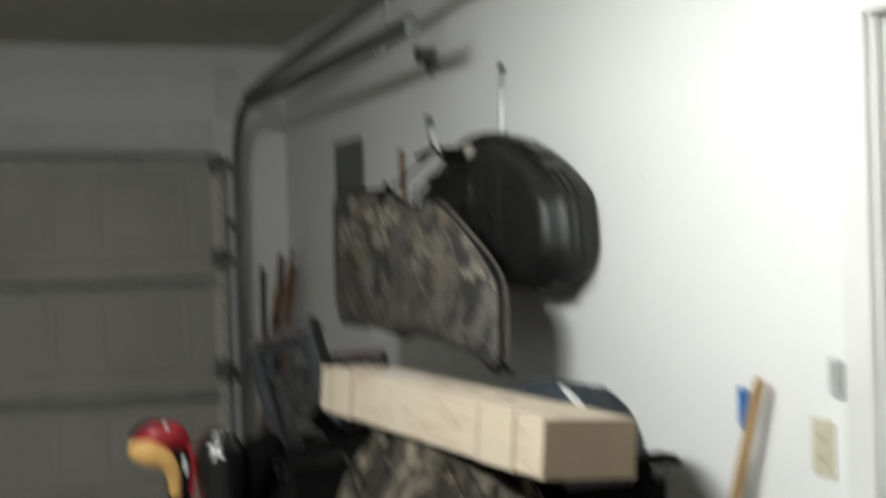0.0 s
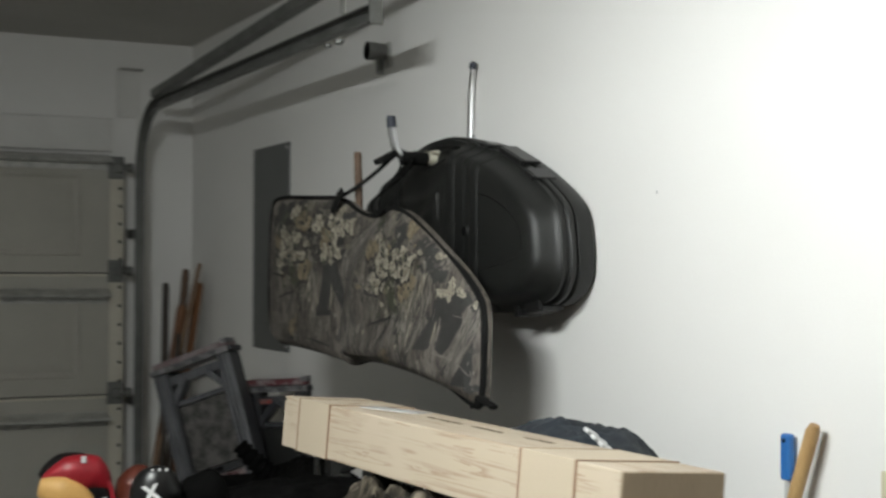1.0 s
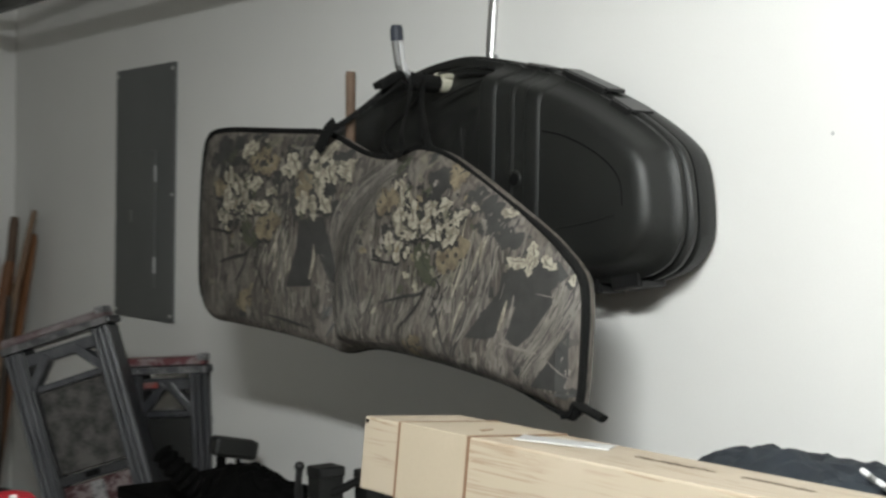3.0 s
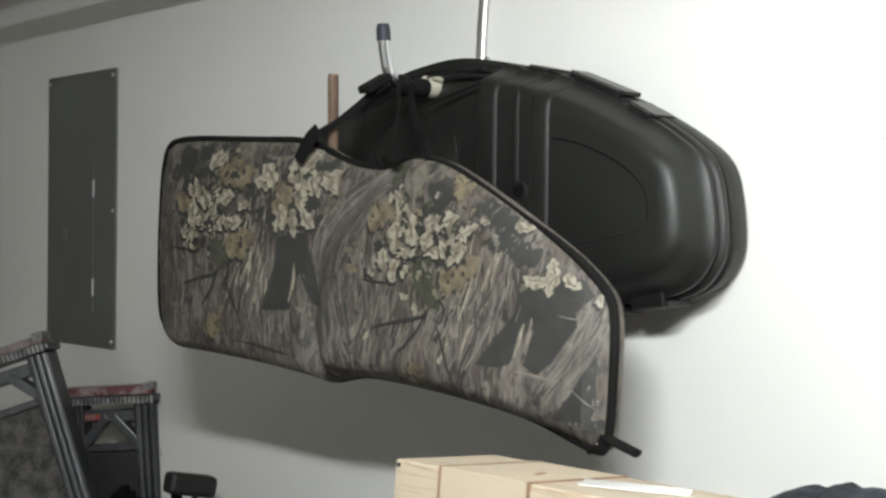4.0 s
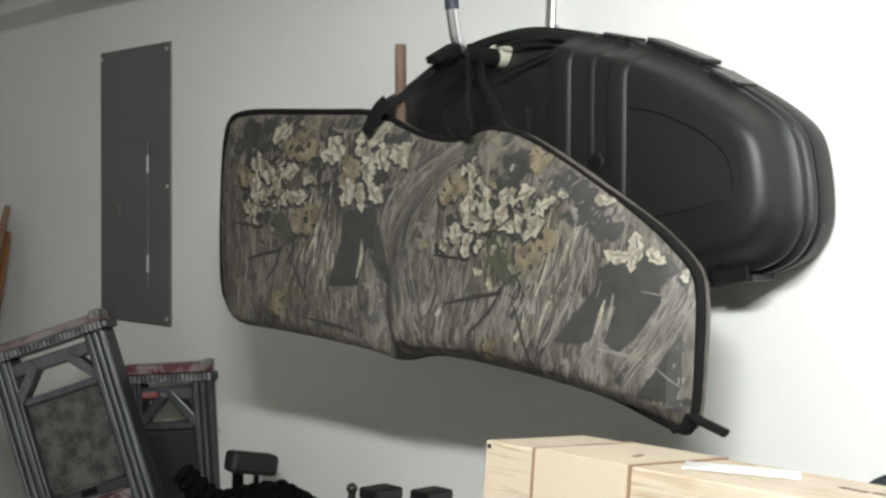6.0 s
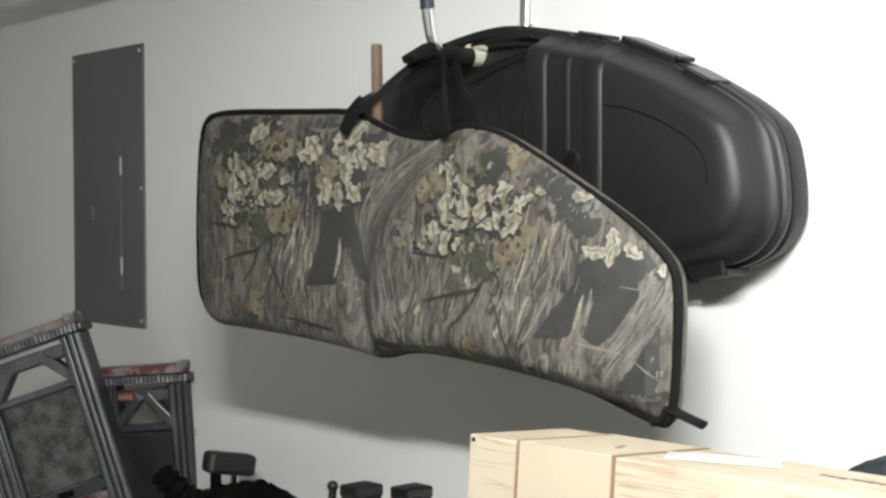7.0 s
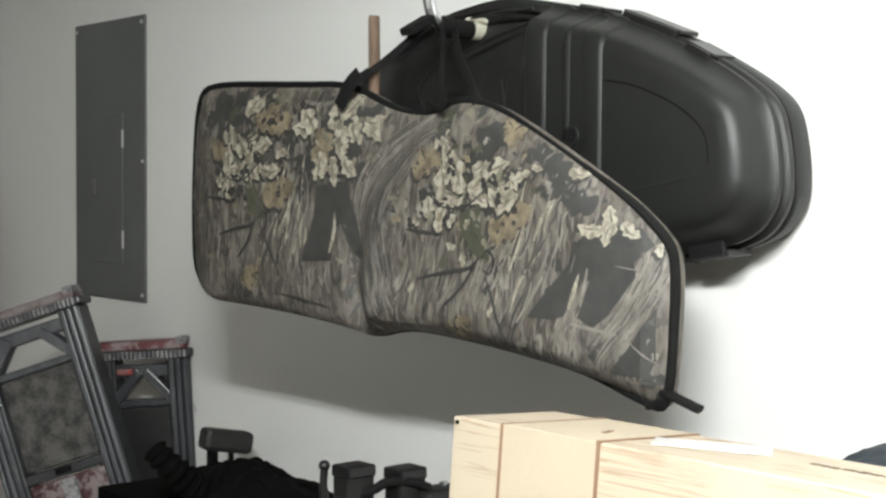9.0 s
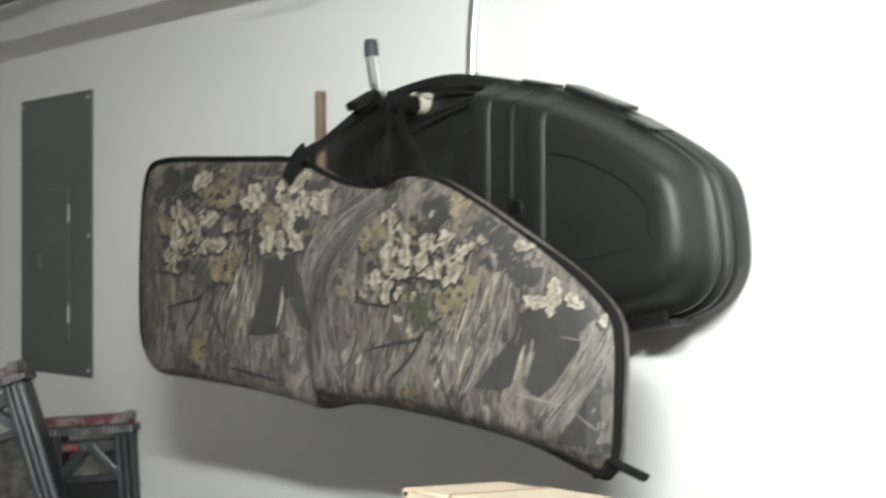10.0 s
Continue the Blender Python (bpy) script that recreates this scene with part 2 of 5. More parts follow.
# ---- builders ----
def part(name, bm, material, parent=None, label="", smooth=False):
    bmesh.ops.recalc_face_normals(bm, faces=bm.faces)
    me = bpy.data.meshes.new(name)
    bm.to_mesh(me)
    bm.free()
    for m in (material if isinstance(material, (list, tuple)) else [material]):
        me.materials.append(m)
    if smooth:
        for p in me.polygons:
            p.use_smooth = True
        me.set_sharp_from_angle(angle=radians(38))
    ob = new(name, me)
    ob.parent = parent
    if label:
        tagged(ob, label)
    return ob


def thing(name, label, category, group="", kind="", at=(0, 0, 0)):
    ob = new(name)
    ob.location = at
    ob.empty_display_size = 0.05
    return tagged(ob, label, category, group, kind)


def box(bm, lo, hi, bevel=0.0, m=None, seg=2):
    r = bmesh.ops.create_cube(bm, size=1)
    vs = r["verts"]
    c = [(a + b) / 2 for a, b in zip(lo, hi)]
    s = [abs(b - a) for a, b in zip(lo, hi)]
    for v in vs:
        v.co = Vector((v.co.x * s[0] + c[0], v.co.y * s[1] + c[1], v.co.z * s[2] + c[2]))
        if m is not None:
            v.co = m @ v.co
    if bevel:
        es = list({e for v in vs for e in v.link_edges})
        bmesh.ops.bevel(bm, geom=es, offset=bevel, segments=seg, affect="EDGES", profile=0.5)
    return bm


def boxbm(lo, hi, bevel=0.0, m=None):
    return box(bmesh.new(), lo, hi, bevel, m)


def tube(bm, pts, radii, n=12, flat=1.0, up=Vector((0, 0, 1)), caps=True):
    """A tube along points; radii a number or one per point; flat squeezes it along its second axis."""
    pts = [Vector(p) for p in pts]
    if not isinstance(radii, (list, tuple)):
        radii = [radii] * len(pts)
    rings = []
    prev = None
    for i, p in enumerate(pts):
        d = (pts[min(i + 1, len(pts) - 1)] - pts[max(i - 1, 0)]).normalized()
        a = prev if prev is not None else (up if abs(d.dot(up)) < 0.95 else Vector((1, 0, 0)))
        s = d.cross(a).normalized()
        a = s.cross(d).normalized()
        prev = a
        rings.append([bm.verts.new(p + radii[i] * (math.cos(2 * math.pi * k / n) * s + flat * math.sin(2 * math.pi * k / n) * a)) for k in range(n)])
    for r0, r1 in zip(rings, rings[1:]):
        for k in range(n):
            bm.faces.new((r0[k], r0[(k + 1) % n], r1[(k + 1) % n], r1[k]))
    if caps:
        bm.faces.new(rings[0])
        bm.faces.new(rings[-1][::-1])
    return bm


def curve_pts(ctrl, per=8):
    """A smooth line through control points."""
    c = [Vector(p) for p in ctrl]
    out = []
    for i in range(len(c) - 1):
        p0, p1, p2, p3 = c[max(i - 1, 0)], c[i], c[i + 1], c[min(i + 2, len(c) - 1)]
        for k in range(per):
            t = k / per
            out.append(0.5 * ((2 * p1) + (p2 - p0) * t + (2 * p0 - 5 * p1 + 4 * p2 - p3) * t * t + (3 * p1 - p0 - 3 * p2 + p3) * t ** 3))
    out.append(c[-1])
    return out


def rounded(poly, rounds=3):
    """Corner cutting of a closed 2D outline."""
    pts = [Vector(p) for p in poly]
    for _ in range(rounds):
        nxt = []
        for a, b in zip(pts, pts[1:] + pts[:1]):
            nxt += [a * 0.78 + b * 0.22, a * 0.22 + b * 0.78]
        pts = nxt
    return pts


def inset2(pts, d):
    """Shift a closed counter-clockwise 2D outline inwards by d."""
    out = []
    n = len(pts)
    for i, p in enumerate(pts):
        e = (pts[(i + 1) % n] - pts[i - 1]).normalized()
        out.append(p + Vector((-e.y, e.x)) * d)
    return out


def ccw(pts):
    area = sum(a.x * b.y - b.x * a.y for a, b in zip(pts, pts[1:] + pts[:1]))
    return pts if area > 0 else pts[::-1]


def loft(bm, rings, cap=True, close_first=True):
    rs = [[bm.verts.new(p) for p in r] for r in rings]
    n = len(rs[0])
    for a, b in zip(rs, rs[1:]):
        for k in range(n):
            bm.faces.new((a[k], a[(k + 1) % n], b[(k + 1) % n], b[k]))
    if close_first:
        bm.faces.new(rs[0][::-1])
    if cap:
        bm.faces.new(rs[-1])
    return bm


def bolt(parent, at, axis, r=0.006, name="bolt", material=None):
    bm = bmesh.new()
    a = Vector(axis).normalized()
    p = Vector(at)
    tube(bm, [p, p + a * r * 0.7, p + a * r], [r, r, r * 0.6], 6)
    return part(name, bm, material or M_STRUT, parent)


def ball(bm, at, r, sx=1, sy=1, sz=1, seg=16):
    q = bmesh.ops.create_uvsphere(bm, u_segments=seg, v_segments=seg // 2 + 2, radius=r)
    for v in q["verts"]:
        v.co = Vector((v.co.x * sx + at[0], v.co.y * sy + at[1], v.co.z * sz + at[2]))
    return q["verts"]


# ---- the shell of the garage ----
RX, LX, FY, BY, CZ = 0.0, -5.65, 6.70, -2.6, 2.65      # wall planes and ceiling
DX0, DX1, DZ = -5.22, -0.345, 2.12                       # the door's opening


def structure(name, bm, material, label, category):
    return tagged(part(name, bm, material), label, category, kind="structure")


def holed(bm, axis, at, thick, u0, u1, z0, z1, hole):
    """A wall across axis with one opening (u0, u1, z0, z1) through it."""
    h0, h1, k0, k1 = hole
    for a, b, c, d in ((u0, h0, z0, z1), (h1, u1, z0, z1), (h0, h1, k1, z1)) + (((h0, h1, z0, k0),) if k0 > z0 else ()):
        if axis == "x":
            box(bm, (at, a, c), (at + thick, b, d))
        else:
            box(bm, (a, at, c), (b, at + thick, d))
    return bm


structure("floor", boxbm((LX - 0.2, BY - 0.2, -0.12), (RX + 0.2, FY + 0.2, 0)), M_FLOOR, "grey concrete garage floor slab", "floor")
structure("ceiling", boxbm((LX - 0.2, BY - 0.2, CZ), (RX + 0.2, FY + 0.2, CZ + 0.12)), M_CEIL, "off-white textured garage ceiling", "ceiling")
structure("wall_east", holed(bmesh.new(), "x", RX, 0.14, BY - 0.2, FY + 0.2, 0, CZ, (1.22, 2.035, 0, 2.05)), M_WALL, "white painted drywall side wall", "wall")
structure("wall_north", holed(bmesh.new(), "y", FY, 0.16, LX, RX, 0, CZ, (DX0, DX1, 0, DZ)), M_WALL, "white painted wall round the garage door", "wall")
structure("wall_west", boxbm((LX - 0.14, BY - 0.2, 0), (LX, FY + 0.2, CZ)), M_WALL, "white painted drywall side wall", "wall")
structure("wall_south", boxbm((LX, BY - 0.14, 0), (RX, BY, CZ)), M_WALL, "white painted back wall", "wall")
bm = bmesh.new()
box(bm, (-0.016, 2.2, 0), (-0.0005, FY - 0.002, 0.085), 0.004)
structure("baseboard", bm, M_TRIM, "white baseboard along the side wall", "baseboard")

# header board over the garage door and the jamb beside the track
bm = box(bmesh.new(), (DX0 - 0.1, FY - 0.03, DZ + 0.02), (DX1 - 0.03, FY - 0.001, 2.29), 0.004)
structure("trim", bm, M_TRIM, "painted header board above the garage door", "trim")
bm = box(bmesh.new(), (-0.262, FY - 0.022, 0), (-0.205, FY - 0.001, 2.33), 0.004)
structure("trim", bm, M_TRIM, "painted door jamb board beside the track", "trim")

# interior door with its casing in the side wall
d = tagged(part("door_1", boxbm((0.02, 1.225, 0.005), (0.06, 2.03, 2.04), 0.003), M_TRIM), "white interior door standing closed", "door", kind="structure")
for y0, y1, z0, z1 in ((1.16, 1.22, 0, 2.11), (2.045, 2.132, 0, 2.11), (1.22, 2.045, 2.05, 2.11)):
    part("casing", boxbm((-0.018, y0, z0), (-0.0008, y1, z1), 0.005), M_TRIM, d)
bm = bmesh.new()
tube(bm, [(0.02, 1.30, 0.96), (-0.03, 1.30, 0.96)], 0.012)
ball(bm, (-0.045, 1.30, 0.96), 0.027)
part("door_handle", bm, M_CHROME, d, "brushed metal round knob", smooth=True)

# ---- garage door ----
gd = tagged(new("door_2"), "closed sectional garage door with raised panels, seen from inside", "garage door", kind="structure")
DY = 6.57
SEC = [0.0, 0.522, 1.05, 1.59, 2.108]
for i in range(4):
    z0, z1 = SEC[i] + 0.002, SEC[i + 1] - 0.0015
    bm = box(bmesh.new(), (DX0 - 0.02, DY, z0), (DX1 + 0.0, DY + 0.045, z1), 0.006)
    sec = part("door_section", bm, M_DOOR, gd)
    x = -0.535
    while x - 0.43 > DX0:
        # pressed panel: a rim and a raised field
        bm = bmesh.new()
        lo, hi = Vector((x - 0.425, z0 + 0.075)), Vector((x, z1 - 0.07))
        ring = lambda g, y: [(lo.x + g, y, lo.y + g), (hi.x - g, y, lo.y + g), (hi.x - g, y, hi.y - g), (lo.x + g, y, hi.y - g)]
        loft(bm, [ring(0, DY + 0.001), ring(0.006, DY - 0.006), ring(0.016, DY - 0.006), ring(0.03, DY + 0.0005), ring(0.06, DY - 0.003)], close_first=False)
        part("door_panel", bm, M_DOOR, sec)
        x -= 0.625
    # end stile with its row of holes
    st = part("end_stile", boxbm((DX1 - 0.065, DY - 0.012, z0 + 0.01), (DX1 - 0.003, DY - 0.002, z1 - 0.01), 0.003), M_STILE, sec)
    for k in range(6):
        zz = z0 + 0.06 + k * (z1 - z0 - 0.12) / 5
        bm = bmesh.new()
        tube(bm, [(DX1 - 0.02, DY - 0.0145, zz), (DX1 - 0.02, DY - 0.0122, zz)], 0.008, 8)
        part("hole", bm, M_HOLE, st)
    # weather lip at the seam
    part("seam_lip", boxbm((DX0, DY - 0.006, z1 - 0.012), (DX1 - 0.07, DY - 0.0005, z1 - 0.002), 0.002), M_STILE, sec)
# reinforcing struts with a rolled profile
for zt in (2.094, 1.502, 0.958, 0.43):
    prof = [(0.0, 0.022), (-0.006, 0.022), (-0.012, 0.015), (-0.060, 0.004), (-0.076, -0.003), (-0.082, -0.012), (-0.077, -0.017), (-0.030, -0.015), (-0.008, -0.018), (-0.006, -0.044), (0.0, -0.045)]
    bm = bmesh.new()
    loft(bm, [[(xx, DY - 0.001 + a, zt + b) for a, b in prof] for xx in (DX0 + 0.02, DX1 - 0.07)])
    part("strut", bm, M_STRUT, gd, "galvanised horizontal strut", smooth=False)
# roller hinges at the seams beside the track
for zs in (0.53, 1.06, 1.60, 2.06):
    bm = bmesh.new()
    box(bm, (DX1 - 0.075, DY - 0.018, zs - 0.05), (DX1 - 0.005, DY - 0.012, zs + 0.05), 0.003)
    tube(bm, [(DX1 - 0.06, DY - 0.03, zs), (DX1 + 0.02, DY - 0.03, zs)], 0.012, 10)
    tube(bm, [(DX1 + 0.01, DY - 0.03, zs), (DX1 + 0.03, DY - 0.03, zs)], 0.022, 14)
    box(bm, (DX1 - 0.06, DY - 0.042, zs - 0.022), (DX1 - 0.02, DY - 0.012, zs + 0.022), 0.004)
    part("roller_hinge", bm, M_TRACK, gd, "dark steel roller hinge")
bm = box(bmesh.new(), (-1.53, DY - 0.02, 1.33), (-1.45, DY - 0.0005, 1.42), 0.004)
lk = part("lock_plate", bm, M_DOOR, gd)
part("keyhole", boxbm((-1.50, DY - 0.024, 1.37), (-1.485, DY - 0.0195, 1.40), 0.002), M_HOLE, lk)

# track: upright, bend and level run, a C-shaped steel channel
TX, TZ = -0.30, 2.31
tr = thing("garage_door_track", "dark steel garage door track with bend and hangers", "door track")
line = [(TX, 6.47, 0.02), (TX, 6.47, 2.02)]
for k in range(1, 13):
    a = k / 12 * math.pi / 2
    line.append((TX, 6.47 - 0.29 * (1 - math.cos(a)), 2.02 + 0.29 * math.sin(a)))
line.append((TX, 3.84, TZ + 0.0))


def channel(bm, pts, w, depth, th):
    """A C channel along points in one plane of constant x, open towards the door."""
    prof = [(-w, 0), (w, 0), (w, depth), (w - th, depth), (w - th, th), (-w + th, th), (-w + th, depth), (-w, depth)]
    rings = []
    pts = [Vector(p) for p in pts]
    for i, p in enumerate(pts):
        t = (pts[min(i + 1, len(pts) - 1)] - pts[max(i - 1, 0)]).normalized()
        nrm = Vector((1, 0, 0)).cross(t).normalized()
        rings.append([p + nrm * a - Vector((b - depth / 2, 0, 0)) for a, b in prof])
    return loft(bm, rings)


part("rail", channel(bmesh.new(), line, 0.0225, 0.032, 0.003), M_TRACK, tr)
bm = bmesh.new()
box(bm, (TX - 0.01, 4.04, TZ + 0.03), (TX - 0.006, 4.07, CZ - 0.001))
box(bm, (TX - 0.03, 4.03, CZ - 0.005), (TX + 0.03, 4.08, CZ - 0.001))
part("hanger", bm, M_STRUT, tr, "perforated steel hanger strap")
bm = bmesh.new()
box(bm, (TX - 0.02, 3.83, TZ - 0.034), (TX + 0.02, 3.842, TZ + 0.034), 0.002)
part("end_stop", bm, M_TRACK, tr)
for zz in (0.4, 1.0, 1.75):
    bm = box(bmesh.new(), (TX + 0.0, 6.505, zz), (TX + 0.022, 6.699, zz + 0.04), 0.003)
    part("jamb_bracket", bm, M_TRACK, tr)
bolt(tr, (TX - 0.02, 4.055, TZ - 0.045), (0, 0, -1), 0.014, "hanger_bolt", M_TRACK)
bolt(tr, (TX - 0.02, 4.14, TZ - 0.045), (0, 0, -1), 0.010, "hanger_bolt", M_TRACK)
br = thing("angle_iron_brace", "dark angle iron running above the door track", "steel brace")
bm = bmesh.new()
d0, d1 = Vector((TX + 0.015, 6.26, 2.36)), Vector((TX + 0.015, 3.2, 2.50))
prof = [(-0.022, -0.016), (0.022, -0.016), (0.022, -0.012), (-0.018, -0.012), (-0.018, 0.018), (-0.022, 0.018)]
loft(bm, [[p + Vector((a, 0, b)) for a, b in prof] for p in (d0, d1)])
part("bar", bm, M_TRACK, br)
bm = bmesh.new()
box(bm, (TX - 0.012, 3.22, 2.495), (TX - 0.006, 3.26, CZ - 0.001))
part("hanger", bm, M_STRUT, br)
bp_ = thing("bearing_plate", "pale painted steel bearing plate above the track", "bracket")
part("plate", box(bmesh.new(), (-0.355, FY - 0.012, 2.30), (-0.245, FY - 0.001, 2.52), 0.003), M_TRIM, bp_)
part("flange", box(bmesh.new(), (-0.355, FY - 0.07, 2.512), (-0.245, FY - 0.012, 2.52), 0.003), M_STRUT, bp_)
wb = thing("wall_bracket", "small dark steel cup bracket screwed to the wall", "bracket")
bm = bmesh.new()
box(bm, (-0.012, 4.40, 2.255), (-0.0008, 4.46, 2.335), 0.004)
part("plate", bm, M_STRUT, wb)
bm = bmesh.new()
tube(bm, [(-0.012, 4.43, 2.305), (-0.075, 4.43, 2.305), (-0.075, 4.43, 2.305), (-0.03, 4.43, 2.305)], [0.026, 0.03, 0.023, 0.020], 16)
tube(bm, [(-0.03, 4.43, 2.285), (-0.03, 4.43, 2.235)], 0.012, 10)
part("cup", bm, M_TRACK, wb)

# ---- ceiling light ----
cl = thing("ceiling_light", "fluorescent ceiling batten with two lit tubes", "ceiling light", at=(LAMP[0], LAMP[1], 0))
part("housing", boxbm((-0.09, -0.62, 2.615), (0.09, 0.62, CZ - 0.001), 0.01), M_TRIM, cl)
for s in (-0.045, 0.045):
    part("tube", tube(bmesh.new(), [(s, -0.6, 2.585), (s, 0.6, 2.585)], 0.013, 10), M_TUBE, cl)
    for e in (-0.605, 0.605):
        part("holder", boxbm((s - 0.015, e - 0.008, 2.565), (s + 0.015, e + 0.008, 2.6145), 0.003), M_TRIM, cl)

# ---- electrical panel ----
ep = thing("electrical_panel", "flush grey enamelled steel breaker panel cover", "electrical panel")
PY0, PY1, PZ0, PZ1 = 5.342, 5.765, 1.297, 2.095
part("cover", boxbm((-0.008, PY0, PZ0), (-0.0008, PY1, PZ1), 0.003), M_PANEL, ep)
pd = part("panel_door", boxbm((-0.0125, 5.465, 1.40), (-0.0085, 5.652, 1.828), 0.0015), M_PANEL, ep)
part("latch", box(bmesh.new(), (-0.017, 5.625, 1.60), (-0.0127, 5.648, 1.64), 0.002), M_TRACK, pd, "small dull metal latch")
for z in (1.47, 1.755):
    bm = bmesh.new()
    tube(bm, [(-0.0135, 5.4615, z - 0.025), (-0.0135, 5.4615, z + 0.025)], 0.0035, 8)
    part("hinge", bm, M_GREYROD, pd, "pale worn hinge pin")
for y in (PY0 + 0.015, PY1 - 0.015):
    for z in (PZ0 + 0.02, PZ1 - 0.02):
        bolt(ep, (-0.008, y, z), (-1, 0, 0), 0.006, "screw")
for z in (1.69,):
    bolt(ep, (-0.008, PY0 + 0.012, z), (-1, 0, 0), 0.005, "screw")

# ---- hooks on the wall ----
HY, HZ = 3.874, 1.917
hk = thing("storage_hook", "chrome storage hook with black foam sleeve and blue cap", "wall hook")
part("wall_plate", boxbm((-0.008, HY - 0.02, HZ - 0.06), (-0.0008, HY + 0.02, HZ + 0.06), 0.003), M_CHROME, hk)
arm = curve_pts([(-0.004, HY, HZ), (-0.12, HY, HZ - 0.002), (-0.185, HY, HZ), (-0.218, HY, HZ + 0.022), (-0.23, HY, HZ + 0.06), (-0.236, HY, HZ + 0.10)], 8)
part("arm", tube(bmesh.new(), arm, 0.012, 14), M_CHROME, hk, smooth=True)
part("cap", tube(bmesh.new(), [(-0.2345, HY, HZ + 0.086), (-0.2365, HY, HZ + 0.108), (-0.237, HY, HZ + 0.118)], [0.0135, 0.0135, 0.011], 14), M_BLUECAP, hk, "blue-grey rubber end cap")
part("sleeve", tube(bmesh.new(), [(-0.128, HY, HZ + 0.003), (-0.205, HY, HZ + 0.003)], 0.019, 16), M_BLACK, hk, "black foam sleeve")
part("collar", tube(bmesh.new(), [(-0.088, HY, HZ + 0.008), (-0.093, HY, HZ + 0.008), (-0.1275, HY, HZ + 0.007)], [0.018, 0.0215, 0.0215], 16), M_CREAM, hk, "cream rubber collar")

hk2 = thing("storage_hook", "tall chrome flat-bar hook on the white wall", "wall hook")
bar = curve_pts([(-0.012, 3.84, 1.95), (-0.012, 3.838, 2.0), (-0.013, 3.832, 2.08), (-0.014, 3.822, 2.145), (-0.017, 3.809, 2.178)], 6)
part("bar", tube(bmesh.new(), bar, [0.0125] * 20 + [0.0125, 0.012, 0.011, 0.0095, 0.006], 12, flat=0.62, up=Vector((1, 0, 0))), M_BRIGHT, hk2, smooth=True)
part("tip", tube(bmesh.new(), [(-0.0165, 3.811, 2.172), (-0.018, 3.807, 2.184), (-0.0185, 3.805, 2.190)], [0.011, 0.0105, 0.005], 12), M_BLUECAP, hk2, "dark rubber tip", smooth=True)
part("wall_plate", boxbm((-0.012, 3.82, 1.94), (-0.0008, 3.858, 1.99), 0.004), M_CHROME, hk2)

# ---- hard bow case ----
hc = thing("bow_case", "black moulded plastic hard bow case hanging against the wall", "bow case")
OUT = ccw(rounded([(3.187, 1.67), (3.186, 1.60), (3.222, 1.548), (3.30, 1.519), (3.45, 1.504), (3.80, 1.500), (4.20, 1.512), (4.40, 1.55), (4.44, 1.70), (4.41, 1.83), (4.32, 1.872), (4.19, 1.905), (4.05, 1.952), (3.93, 1.977), (3.82, 1.983), (3.68, 1.958), (3.51, 1.919), (3.38, 1.866), (3.27, 1.807), (3.205, 1.757)], 3))
CC, HALF = Vector((3.813, 1.735)), Vector((0.627, 0.240))


def case_ring(inset, x):
    """The outline drawn in towards the middle, at depth x."""
    return [(x, CC.x + (p.x - CC.x) * (1 - inset / HALF.x), CC.y + (p.y - CC.y) * (1 - inset / HALF.y)) for p in OUT]


def step(a, b, v):
    k = max(0.0, min(1.0, (v - a) / (b - a)))    # also for a > b
    return k * k * (3 - 2 * k)


part("back_shell", loft(bmesh.new(), [case_ring(0.04, -0.0015), case_ring(0.016, -0.002), case_ring(0.005, -0.010), case_ring(0.001, -0.028), case_ring(0.0, -0.050), case_ring(0.003, -0.0545)]), M_HARD, hc, smooth=True)
part("gasket", loft(bmesh.new(), [case_ring(0.010, -0.054), case_ring(0.010, -0.062)]), M_HOLE, hc)
# depth profile of the front shell: how far in, and how deep
FRONT = [(0.006, -0.060), (0.0015, -0.0615), (0.0, -0.065), (0.0, -0.074), (0.0025, -0.077), (0.010, -0.079), (0.011, -0.085), (0.006, -0.087), (0.0065, -0.095), (0.013, -0.098), (0.022, -0.112), (0.029, -0.128), (0.034, -0.141), (0.039, -0.149), (0.046, -0.155), (0.056, -0.159), (0.070, -0.161)]
bm = loft(bmesh.new(), [case_ring(a, b) for a, b in FRONT])
for axis, start, count in ((1, 3.16, 64), (2, 1.50, 24)):
    for k in range(1, count):
        g = [f for f in bm.faces if f.calc_center_median().x < -0.158]
        co, no = [0, 0, 0], [0, 0, 0]
        co[axis], no[axis] = start + k * 0.02, 1
        bmesh.ops.bisect_plane(bm, geom=list({v for f in g for v in f.verts}) + list({e for f in g for e in f.edges}) + g, plane_co=co, plane_no=no)


def sink(y, z):
    """How far the handle field under the top edge is sunk."""
    field = step(3.685, 3.725, y) * (1 - step(4.10, 4.2, y)) * step(1.74, 1.80, z)
    pit = step(3.70, 3.706, y) * (1 - step(3.80, 3.806, y)) * step(1.70, 1.706, z) * (1 - step(1.835, 1.84, z))
    return 0.056 * field * step(1.78, 1.93, z + 0.10 * step(3.7, 4.0, y)) + 0.007 * pit


for v in bm.verts:
    far = step(4.05, 4.32, v.co.y)
    v.co.x = -0.060 + (v.co.x + 0.060) * (1 - 0.55 * far)
    v.co.z -= 0.014 * far * step(1.80, 1.88, v.co.z)
    if v.co.x < -0.10:
        v.co.x += sink(v.co.y, v.co.z) * step(-0.10, -0.14, v.co.x)
front = part("front_shell", bm, M_HARD, hc, smooth=True)


